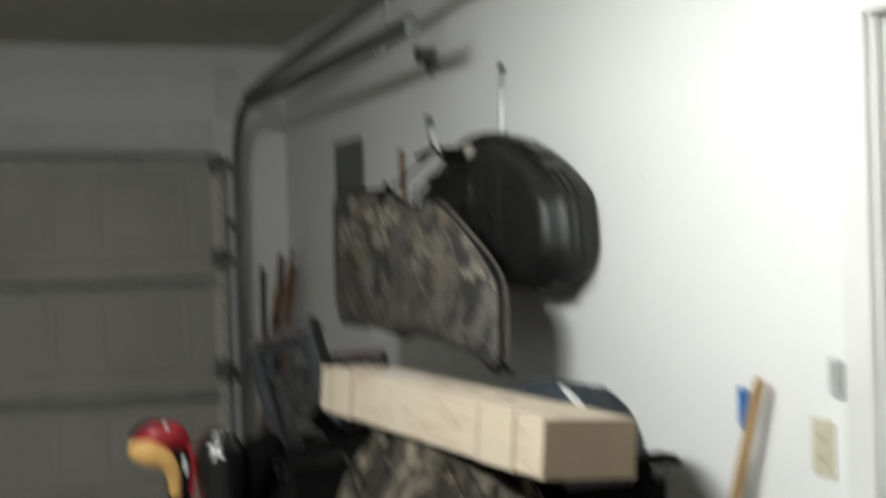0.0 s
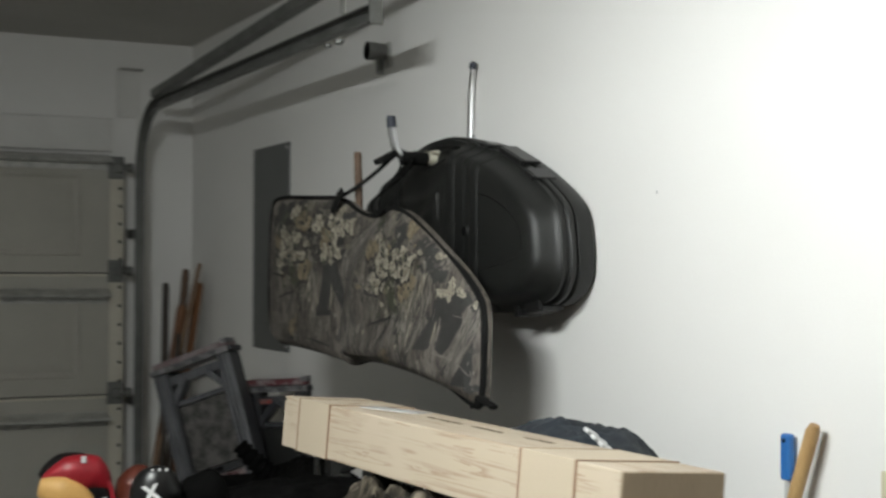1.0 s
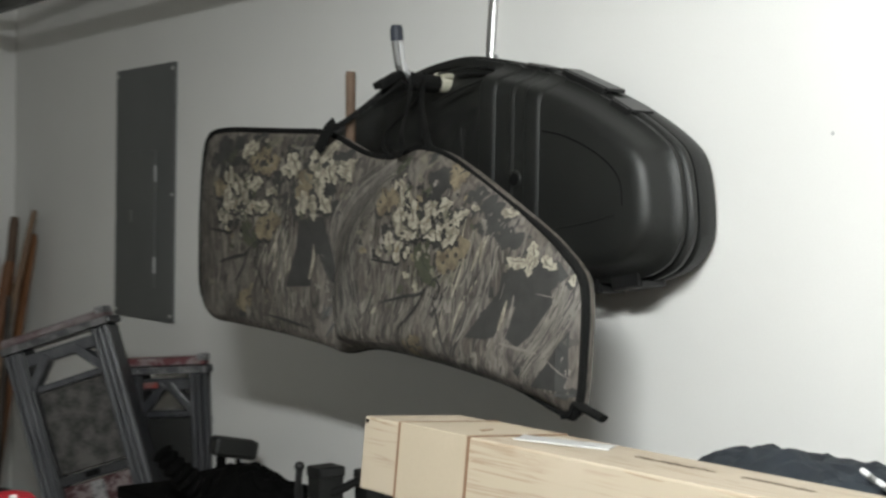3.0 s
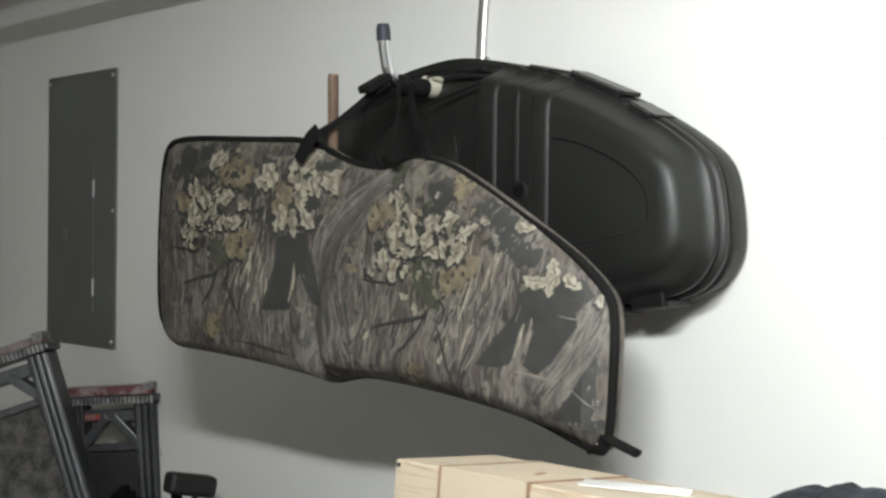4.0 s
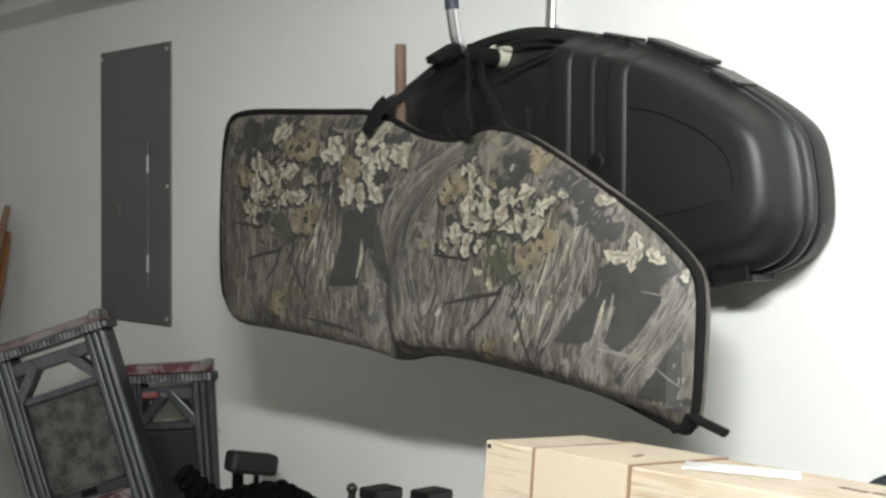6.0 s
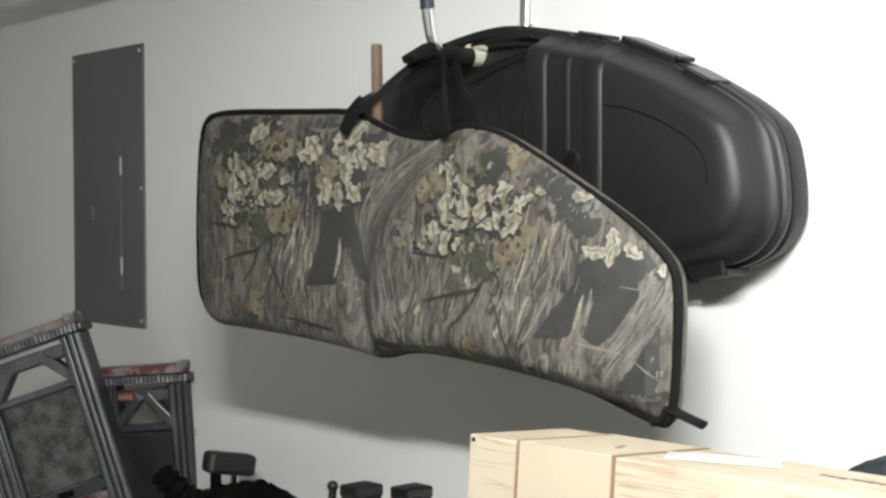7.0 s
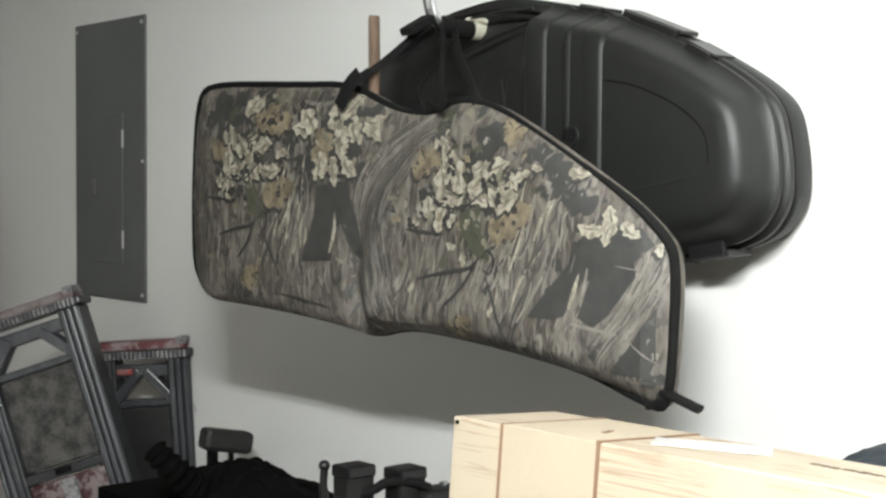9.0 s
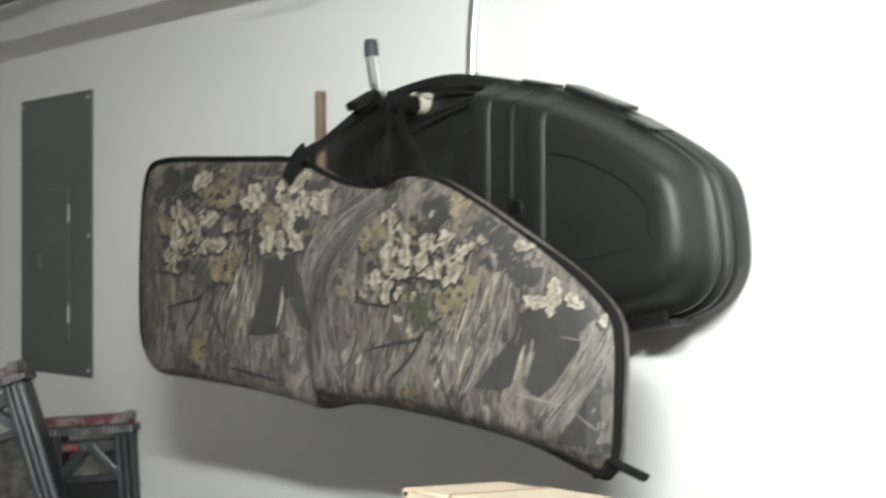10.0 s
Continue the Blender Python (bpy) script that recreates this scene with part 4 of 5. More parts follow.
def blotch(bm, outline, lift, grid=0.02):
    """A large printed patch, cut fine so that it follows the padding."""
    t = bmesh.new()
    t.faces.new([t.verts.new((0, y, z)) for y, z in outline])
    ys, zs = [p[0] for p in outline], [p[1] for p in outline]
    for k in range(1, int((max(ys) - min(ys)) / grid) + 1):
        bmesh.ops.bisect_plane(t, geom=t.verts[:] + t.edges[:] + t.faces[:], plane_co=(0, min(ys) + k * grid, 0), plane_no=(0, 1, 0))
    for k in range(1, int((max(zs) - min(zs)) / grid) + 1):
        bmesh.ops.bisect_plane(t, geom=t.verts[:] + t.edges[:] + t.faces[:], plane_co=(0, 0, min(zs) + k * grid), plane_no=(0, 0, 1))
    made = {v: bm.verts.new(on_camo(v.co.y, v.co.z, lift)) for v in t.verts}
    for f in t.faces:
        bm.faces.new([made[v] for v in f.verts])
    t.free()


# dark hollows between the trunks, and a dark patch at the fold's foot
blotch(prints["dark"], [(4.012, 1.622), (3.972, 1.634), (3.930, 1.631), (3.924, 1.572), (3.918, 1.489), (3.940, 1.500), (3.955, 1.555), (3.968, 1.548), (3.981, 1.486), (4.061, 1.482), (4.036, 1.531), (4.018, 1.57)], 0.0029)
blotch(prints["dark"], [(3.408, 1.537), (3.381, 1.556), (3.296, 1.563), (3.272, 1.538), (3.299, 1.511), (3.295, 1.489), (3.339, 1.429), (3.363, 1.408), (3.388, 1.423), (3.374, 1.480), (3.387, 1.479), (3.412, 1.424), (3.432, 1.417), (3.484, 1.418), (3.451, 1.462), (3.414, 1.505)], 0.0029)
blotch(prints["dark"], [(3.262, 1.446), (3.262, 1.366), (3.272, 1.338), (3.335, 1.342), (3.300, 1.385)], 0.0029)
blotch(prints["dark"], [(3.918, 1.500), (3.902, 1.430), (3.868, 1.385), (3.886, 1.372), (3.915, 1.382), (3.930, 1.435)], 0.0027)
for pts, w in (([(3.293, 1.500), (3.33, 1.505)], 0.0010), ([(3.262, 1.362), (3.30, 1.39)], 0.0012), ([(3.405, 1.435), (3.393, 1.49)], 0.004), ([(3.385, 1.44), (3.378, 1.50)], 0.003), ([(3.40, 1.52), (3.41, 1.49)], 0.0009), ([(3.985, 1.50), (3.972, 1.54), (3.967, 1.575)], 0.004), ([(3.40, 1.413), (3.32, 1.40)], 0.003)):
    strip("stroke" if w < 0.0035 else "cream", pts, w, 0.0036)
# the leaning trunk beside the fold and the one at the tip, in fine lines along their grain
TRUNKS = (([(3.692, 1.750), (3.792, 1.705), (3.872, 1.635), (3.905, 1.552), (3.905, 1.468), (3.880, 1.385)], 0.030, 330, ("grey", "grey", "grey", "stroke", "dim")),
          ([(3.764, 1.696), (3.835, 1.615), (3.850, 1.523), (3.829, 1.432), (3.80, 1.392)], 0.032, 240, ("grey", "grey", "dim", "dim", "dark")),
          ([(3.262, 1.525), (3.274, 1.486), (3.308, 1.422), (3.366, 1.350)], 0.026, 230, ("grey", "stroke", "stroke", "grey", "dim")))
for ctrl, wide, count, kinds in TRUNKS:
    line = curve_pts([(0, y, z) for y, z in ctrl], 8)
    for _ in range(count):
        i = rnd.randrange(0, len(line) - 6)
        o, e = rnd.uniform(-wide, wide), rnd.uniform(-0.003, 0.003)
        d = (line[i + 5] - line[i]).normalized()
        strip(rnd.choice(kinds), [(line[i + k].y - d.z * (o + e * k / 5), line[i + k].z + d.y * (o + e * k / 5)) for k in (0, 2, 5)], rnd.uniform(0.0007, 0.0020), 0.0024 + rnd.uniform(0, 0.0004))
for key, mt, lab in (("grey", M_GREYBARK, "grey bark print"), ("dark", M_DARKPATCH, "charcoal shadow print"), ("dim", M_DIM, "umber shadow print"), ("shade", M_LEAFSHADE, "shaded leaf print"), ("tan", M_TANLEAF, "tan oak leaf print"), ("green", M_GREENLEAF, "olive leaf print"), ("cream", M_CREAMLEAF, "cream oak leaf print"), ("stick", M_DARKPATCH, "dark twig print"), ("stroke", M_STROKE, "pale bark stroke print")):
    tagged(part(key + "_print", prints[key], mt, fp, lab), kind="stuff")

# handles over the hook, zip and its tag


def ribbon(ctrl, width, th=0.0022, up=(0, 1, 0)):
    return tube(bmesh.new(), curve_pts(ctrl, 7), width, 8, flat=th / width if not isinstance(width, list) else 0.2, up=Vector(up))


XA, XB, XC, XD = (camo_x(y) - 0.030 for y in (3.93, 3.68, 3.62, 3.76))
part("strap", ribbon([(-0.200, HY, HZ + 0.024), (-0.222, HY + 0.018, HZ + 0.008), (-0.262, HY + 0.032, 1.885), (-0.315, 3.918, 1.842), (XA + 0.002, 3.925, 1.806)], 0.0075, up=(-1, 0, 0)), M_BLACK, sc)
part("strap_tab", ribbon([(XA + 0.006, 3.900, 1.826), (XA - 0.002, 3.918, 1.808), (XA - 0.006, 3.940, 1.775), (XA - 0.007, 3.945, 1.768)], 0.016, up=(-1, 0, 0)), M_BLACK, sc)
part("strap", ribbon([(-0.196, HY, HZ + 0.022), (-0.204, HY - 0.010, HZ + 0.006), (-0.25, 3.81, 1.865), (XB + 0.012, 3.712, 1.80), (XB - 0.002, 3.688, 1.770)], 0.0082, up=(-1, 0, 0)), M_BLACK, sc)
part("strap", ribbon([(-0.166, HY, HZ + 0.022), (-0.176, HY - 0.012, HZ + 0.004), (-0.235, 3.785, 1.86), (XC + 0.03, 3.668, 1.805), (XC + 0.022, 3.640, 1.765)], 0.0102, up=(-1, 0, 0)), M_BLACK, sc)
part("strap", ribbon([(-0.165, HY + 0.004, HZ - 0.012), (-0.225, 3.835, 1.862), (XD + 0.03, 3.785, 1.795), (XD + 0.026, 3.765, 1.755)], 0.0058, up=(-1, 0, 0)), M_BLACK, sc)
part("strap_loop", ribbon([(XB - 0.004, 3.682, 1.772), (XB - 0.004, 3.690, 1.758), (XB + 0.006, 3.715, 1.756), (XD + 0.026, 3.755, 1.766)], 0.0062, up=(-1, 0, 0)), M_BLACK, sc)
part("strap_wrap", box(bmesh.new(), (-0.03, -0.02, -0.008), (0.035, 0.016, 0.008), 0.004, Matrix.Translation((-0.252, HY + 0.008, HZ + 0.002)) @ Matrix.Rotation(radians(-28), 4, "Y")), M_BLACK, sc)
bm = tube(bmesh.new(), curve_pts([(camo_x(3.25) - 0.002, 3.262, 1.318), (camo_x(3.24) - 0.006, 3.238, 1.312), (camo_x(3.2) - 0.006, 3.196, 1.299)], 5), 0.012, 10, flat=0.55, up=Vector((0, 0, 1)))
part("zip_tag", bm, M_BLACK, sc, "black webbing zip tag")
part("zip_end", tube(bmesh.new(), curve_pts([(camo_x(3.26) - 0.006, 3.266, 1.325), (camo_x(3.26) - 0.008, 3.268, 1.302), (camo_x(3.28) - 0.008, 3.288, 1.294)], 5), 0.007, 8), M_BLACK, sc)

# wooden stave standing up behind the soft case
st = thing("wooden_stave", "weathered wooden stave behind the camouflage case", "wooden stick")
part("shaft", tube(bmesh.new(), [(-0.282, 3.965, 1.45), (-0.298, 3.945, 1.70), (-0.312, 3.931, 1.93), (-0.3125, 3.930, 1.937)], [0.0105, 0.011, 0.011, 0.0095], 10), M_STAVE, st, smooth=False)


# ---- tools leaning in the corner ----
def pole(name, label, category, a, b, r, material, flat=1.0):
    t = thing(name, label, category)
    p0, p1 = Vector(a), Vector(b)
    part("shaft", tube(bmesh.new(), [p0, p0.lerp(p1, 0.5), p0.lerp(p1, 0.985), p1], [r, r, r, r * 0.75], 12, flat=flat), material, t, smooth=True)
    return t


pole("wooden_pole", "dark slim tool handle leaning in the corner", "wooden pole", (-0.245, 6.30, 0.0), (-0.225, 6.30, 1.55), 0.016, M_DARKWOOD)
pole("wooden_pole", "dark brown wooden handle leaning in the corner", "wooden pole", (-0.22, 6.46, 0.0), (-0.108, 6.40, 1.61), 0.018, M_BROWNWOOD)
pole("wooden_pole", "pale worn wooden stick leaning in the corner", "wooden pole", (-0.44, 6.30, 0.0), (-0.074, 6.30, 1.635), 0.0115, M_WOOD)
pole("wooden_pole", "orange-stained wooden board leaning in the corner", "wooden pole", (-0.285, 6.37, 0.0), (-0.062, 6.34, 1.55), 0.034, M_ORANGEWOOD, 0.4)
pole("wooden_pole", "brown wooden handle leaning in the corner", "wooden pole", (-0.35, 6.42, 0.0), (-0.125, 6.40, 1.45), 0.021, M_ORANGEWOOD)
pole("wooden_pole", "short dark handle leaning beside the door jamb", "wooden pole", (-0.27, 6.22, 0.0), (-0.185, 6.24, 1.335), 0.011, M_DARKWOOD)


# ---- folding sawhorses on a storage tote ----
def sawhorse(label, tray=M_SAWLID, body=M_SAW, tray_red=M_SAWLOW, pad=M_SAWPALE, W=0.13):
    """Folded plastic sawhorse, twice W wide and 0.72 long, its top at z = 0, hanging down along -z, facing -y."""
    t = thing("sawhorse", label, "sawhorse", "folded sawhorses")
    L = 0.72
    bm = box(bmesh.new(), (-W - 0.012, -0.035, -0.034), (W + 0.012, 0.05, -0.012), 0.006)
    part("top_beam", bm, M_SAWDARK, t)
    part("top_pad", box(bmesh.new(), (-W - 0.004, -0.028, -0.012), (W - 0.004, 0.044, 0.012), 0.006), pad, t, "scuffed red top pad")
    bm = bmesh.new()
    teeth = round(W / 0.006)
    for k in range(teeth):
        x = -W + 0.004 + k * (2 * W - 0.008) / (teeth - 1)
        box(bm, (x - 0.0032, -0.0415, -0.033), (x + 0.0032, -0.034, -0.013))
    part("teeth", bm, M_SAWEDGE, t)
    part("tip", box(bmesh.new(), (W - 0.03, -0.03, 0.0), (W + 0.0, 0.03, 0.02), 0.005), M_SAWEDGE, t)
    for s in (-1, 1):
        x0 = s * (W - 0.060)
        # darker core and paler flutes put groove shade and ridge highlights into colour
        leg = part("leg", box(bmesh.new(), (min(x0, s * W), -0.026, -L), (max(x0, s * W), 0.045, -0.034), 0.006), M_SAWDARK, t)
        for dx, w in ((0.007, 0.006), (0.025, 0.007), (0.044, 0.008)):
            xx = s * (W - dx)
            part("flute", box(bmesh.new(), (xx - w, -0.038, -L + 0.02), (xx + w, -0.0255, -0.036), 0.004), body, leg)
        m = Matrix.Translation((s * (W - 0.082), 0, -0.112)) @ Matrix.Rotation(s * radians(-42), 4, "Y")
        part("brace", box(bmesh.new(), (-0.013, -0.026, -0.062), (0.013, 0.02, 0.062), 0.004, m), body, t)
    part("crossbar", box(bmesh.new(), (-W + 0.036, -0.02, -0.085), (W - 0.036, 0.03, -0.05), 0.005), body, t)
    part("crossbar", box(bmesh.new(), (-W + 0.036, -0.012, -0.165), (W - 0.036, 0.03, -0.145), 0.005), body, t)
    part("tray", box(bmesh.new(), (-W + 0.038, -0.006, -0.412), (W - 0.038, 0.02, -0.166), 0.006), tray, t, "scuffed grey folding tray")
    bm = box(bmesh.new(), (-W + 0.037, -0.024, -0.442), (W - 0.037, 0.02, -0.414), 0.004)
    part("crossbar", bm, M_SAWDARK, t)
    part("catch", box(bmesh.new(), (-0.022, -0.030, -0.435), (0.022, -0.0245, -0.419), 0.002), M_HOLE, t)
    part("lower_pad", box(bmesh.new(), (-W + 0.04, -0.012, -0.56), (W - 0.04, 0.015, -0.445), 0.006), tray_red, t, "scuffed lower panel")
    part("buckle", box(bmesh.new(), (-0.02, -0.022, -0.515), (0.022, -0.0125, -0.45), 0.005), M_SAWEDGE, t)
    part("crossbar", box(bmesh.new(), (-W + 0.036, -0.02, -0.69), (W - 0.036, 0.03, -0.62), 0.005), body, t)
    return t


s1 = sawhorse("grey plastic folding sawhorse with scuffed top, tilted against the wall", W=0.166)
s1.matrix_basis = Matrix.Translation((-0.375, 5.338, 1.2955)) @ Matrix.Rotation(radians(-48), 4, "Z") @ Matrix.Rotation(radians(-18.8), 4, "Y") @ Matrix.Rotation(radians(-3), 4, "X")
# this one's black tray stands in for a dark tool behind it
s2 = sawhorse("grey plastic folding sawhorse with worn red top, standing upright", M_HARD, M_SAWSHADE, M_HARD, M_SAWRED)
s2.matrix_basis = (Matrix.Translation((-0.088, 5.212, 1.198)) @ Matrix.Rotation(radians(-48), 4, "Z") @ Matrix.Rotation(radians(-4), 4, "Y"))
part("clip", box(bmesh.new(), (-0.066, -0.034, -0.076), (-0.022, -0.0205, -0.058), 0.004), M_SAWCLIP, s2, "bright red worn clip")
tote = thing("storage_tote", "black plastic storage tote on the floor under the sawhorses", "storage box")
part("body", loft(bmesh.new(), [[(-0.62, 4.93, 0.001), (-0.03, 4.93, 0.001), (-0.03, 5.5, 0.001), (-0.62, 5.5, 0.001)], [(-0.65, 4.9, 0.50), (-0.012, 4.9, 0.50), (-0.012, 5.52, 0.50), (-0.65, 5.52, 0.50)]]), M_HARD, tote)
part("lid", boxbm((-0.66, 4.89, 0.50), (-0.01, 5.53, 0.54), 0.008), M_HARDRIM, tote)

# ---- bench ----
BT = 0.94
be = thing("workbench", "dark wooden workbench buried under gear", "workbench")
part("top", boxbm((-0.44, 3.96, BT - 0.035), (-0.16, 4.78, BT), 0.006), M_FUZZ, be, "black rubber-matted top")
part("top", boxbm((-0.90, 2.12, BT - 0.035), (-0.16, 3.95, BT), 0.006), M_FUZZ, be, "black rubber-matted top")
for x, y in ((-0.86, 2.2), (-0.24, 2.2), (-0.86, 3.86), (-0.40, 4.66), (-0.24, 4.66)):
        part("leg", boxbm((x, y, 0), (x + 0.07, y + 0.07, BT - 0.035), 0.004), M_DARKWOOD, be)
part("shelf", boxbm((-0.88, 2.16, 0.3), (-0.18, 3.93, 0.325), 0.004), M_DARKWOOD, be)


def mound(name, label, category, cx, cy, sx, sy, z0, h, material, seed, power=2.4, rough=0.12, n=40, twist=0.0):
    """A slumped soft bundle with folds, its underside flat on z0."""
    t = thing(name, label, category)
    bm = bmesh.new()
    bmesh.ops.create_grid(bm, x_segments=n, y_segments=n, size=1)
    c, s = math.cos(twist), math.sin(twist)
    for v in bm.verts:
        a, b = v.co.x, v.co.y
        r = max(abs(a), abs(b))
        q = math.hypot(a, b)
        if q > 1e-6:
            a, b = a * r / q, b * r / q
        f = noise.noise(Vector((a * 2.1 + seed, b * 2.1, seed))) + 0.5 * noise.noise(Vector((a * 5 + seed, b * 9, seed)))
        k = max(0, 1 - r ** power)
        edge = 1 + 0.12 * noise.noise(Vector((a * 1.5 / max(r, 0.2), b * 1.5 / max(r, 0.2), seed)))
        x, y = a * sx * edge, b * sy * edge
        crease = abs(noise.noise(Vector((a * 3 + 2 * f, b * 7, seed + 7))))
        v.co = Vector((cx + x * c - y * s, cy + x * s + y * c, z0 + h * k ** 0.6 * (1 + rough * f) - rough * h * 0.6 * (1 - crease) ** 6 * k))
    ob = part("cloth", bm, material, t, smooth=True)
    return t


mound("camouflage_bundle", "crumpled camouflage fabric bundle on the workbench", "fabric bundle", -0.692, 2.62, 0.188, 0.48, BT, 0.285, M_CAMO_BUNDLE, 3.0, 4.0, 0.20, 70)
part("drawcord", tube(bmesh.new(), curve_pts([(-0.90, 2.50, 1.10), (-0.885, 2.6, 1.16), (-0.86, 2.75, 1.19), (-0.87, 2.9, 1.15)], 6), 0.004, 8), M_BLACK, bpy.data.objects["camouflage_bundle"], "black drawcord", smooth=True)
jk = mound("jacket", "dark navy jacket with white print heaped on the workbench", "jacket", -0.36, 2.715, 0.165, 0.27, 1.15, 0.168, M_NAVY, 8.0, 3.2, 0.09, 44)
mound("duffel_bag", "black fabric bag slumped on the workbench", "bag", -0.56, 3.56, 0.33, 0.42, BT, 0.155, M_FUZZ, 11.0, 3.0, 0.15)
mound("black_cloth", "black cloth heaped at the end of the workbench", "cloth", -0.27, 4.40, 0.16, 0.30, BT, 0.092, M_FUZZ, 14.0, 1.3, 0.30)

cr = thing("storage_crate", "black plastic crate under the navy jacket", "storage box")
part("body", box(bmesh.new(), (-0.47, 2.46, BT), (-0.23, 2.92, 1.15), 0.01), M_FUZZ, cr)
part("rim", box(bmesh.new(), (-0.48, 2.45, 1.125), (-0.22, 2.93, 1.151), 0.006), M_HARD, cr)
# white lettering on the jacket
rj = random.Random(9)
for k in range(5):
    y = 2.487 + k * 0.024
    m = Matrix.Translation((-0.40, y, 1.272 + 0.010 * k)) @ Matrix.Rotation(0.4, 4, "X") @ Matrix.Rotation(0.5, 4, "Y")
    part("white_print", box(bmesh.new(), (-0.02, -0.008, -0.004), (0.02 * rj.uniform(0.6, 1.2), 0.008, 0.004), 0.003, m), M_WHITE, jk, "worn white print")

# ---- long cardboard box ----
cb = thing("cardboard_box", "long cardboard box printed as pale wooden crate, taped", "cardboard box")
BXM = Matrix.Translation((-0.638, 2.006, 1.2295)) @ Matrix.Rotation(math.atan2(0.073, 1.158), 4, "Z") @ Matrix.Rotation(radians(0.42), 4, "X") @ Matrix.Rotation(radians(4.5), 4, "Y")
BW, BL, BH = 0.0925, 1.158, 0.104
cbody = part("body", box(bmesh.new(), (-BW, 0, 0), (BW, BL, BH), 0.003, None), M_CARD, cb)
bands = [(0.105, 0.25), (0.935, 1.077)]
for a, b in bands:
    bm = bmesh.new()
    box(bm, (-BW - 0.0012, a, -0.001), (BW + 0.0012, b, BH + 0.0012), 0.001)
    bd = part("band", bm, M_CARDPLAIN, cbody, "plain kraft band")
    for y in (a, b):
        bm = bmesh.new()
        box(bm, (-BW - 0.0018, y - 0.0022, -0.001), (BW + 0.0018, y + 0.0022, BH + 0.0018))
        part("band_line", bm, M_CARDLINE, cbody)
# end flaps carry their shade in a darker brown
part("end_flap", box(bmesh.new(), (-BW + 0.002, -0.0025, 0.002), (0.012, -0.0004, BH - 0.002)), M_CARDSHADE, cbody)
part("end_flap", box(bmesh.new(), (0.0125, -0.0025, 0.002), (BW - 0.002, -0.0004, BH - 0.002)), M_CARDSHADE, cbody)
bm = bmesh.new()
m = Matrix.Translation((0.015, 0.86, BH + 0.0012)) @ Matrix.Rotation(0.55, 4, "Z")
box(bm, (-0.032, -0.062, 0), (0.03, 0.066, 0.0012), 0, m)
part("packing_tape", bm, M_TAPE, cbody, "glossy clear tape strip, its lamp glare painted white")
rb = random.Random(2)
for yc, n_ in ((0.62, 9), (0.48, 7), (0.33, 6)):
    y = yc
    for k in range(n_):
        w = rb.uniform(0.006, 0.014)
        part("lettering_bar", box(bmesh.new(), (0.014 + rb.uniform(-0.003, 0.003), y, BH + 0.0002), (0.027 + rb.uniform(-0.005, 0.003), y + w, BH + 0.0007)), M_INK, cbody, "dark unreadable printed lettering")
        y += w + 0.004
for k in range(3):
    part("stamp_print", box(bmesh.new(), (-0.028 + 0.010 * k, 0.978 + 0.004 * k, BH + 0.0014), (-0.021 + 0.010 * k, 0.984 + 0.003 * k, BH + 0.0022)), M_CARDLINE, cbody)
part("corner_staple", box(bmesh.new(), (-BW - 0.0015, BL - 0.010, BH - 0.009), (-BW + 0.001, BL - 0.005, BH - 0.004), 0.0005), M_HOLE, cbody)
cb.matrix_basis = BXM

# ---- black clamp rig, lever, hose and block ----
rig = thing("clamp_rig", "black metal clamp blocks with a ball-ended lever on the workbench", "clamp")
for x, y in ((-0.378, 3.90), (-0.282, 3.87)):
    bk = part("block", box(bmesh.new(), (x - 0.03, y - 0.025, BT), (x + 0.03, y + 0.025, 1.118 if x < -0.3 else 1.106), 0.006), M_HARD, rig)
    part("block_cap", box(bmesh.new(), (x - 0.032, y - 0.027, 1.098 if x < -0.3 else 1.086), (x + 0.032, y + 0.027, 1.121 if x < -0.3 else 1.109), 0.005), M_HARDRIM, bk)
bm = bmesh.new()
tube(bm, curve_pts([(-0.41, 3.905, 1.055), (-0.36, 3.87, 1.075), (-0.33, 3.86, 1.088), (-0.29, 3.845, 1.085), (-0.25, 3.84, 1.07)], 6), 0.009, 10)
part("cable", bm, M_BLACK, rig, smooth=True)
bm = bmesh.new()
tube(bm, curve_pts([(-0.425, 3.91, BT), (-0.430, 3.915, 1.03), (-0.434, 3.916, 1.085), (-0.432, 3.916, 1.115)], 5), [0.009] * 10 + [0.0075] * 6, 10)
ball(bm, (-0.432, 3.916, 1.122), 0.0105)
part("lever", bm, M_HARDRIM, rig, "dark lever with a ball end", smooth=True)
part("foot", box(bmesh.new(), (-0.27, 3.82, BT), (-0.17, 3.88, 1.066), 0.01), M_HARD, rig)
part("knob", tube(bmesh.new(), [(-0.205, 3.85, 1.06), (-0.205, 3.85, 1.074)], 0.008, 10), M_CHROME, rig)

hs = thing("ribbed_hose", "black ribbed corrugated hose standing on the workbench", "hose")
ctrl = curve_pts([(-0.30, 4.36, BT + 0.02), (-0.385, 4.415, 0.985), (-0.44, 4.43, 1.03), (-0.482, 4.445, 1.08)], 14)
part("bellows", tube(bmesh.new(), ctrl, [(0.038 - 0.014 * i / len(ctrl)) * (1 + 0.14 * math.sin(i * 1.45)) for i in range(len(ctrl))], 16), M_FUZZ, hs, smooth=True)

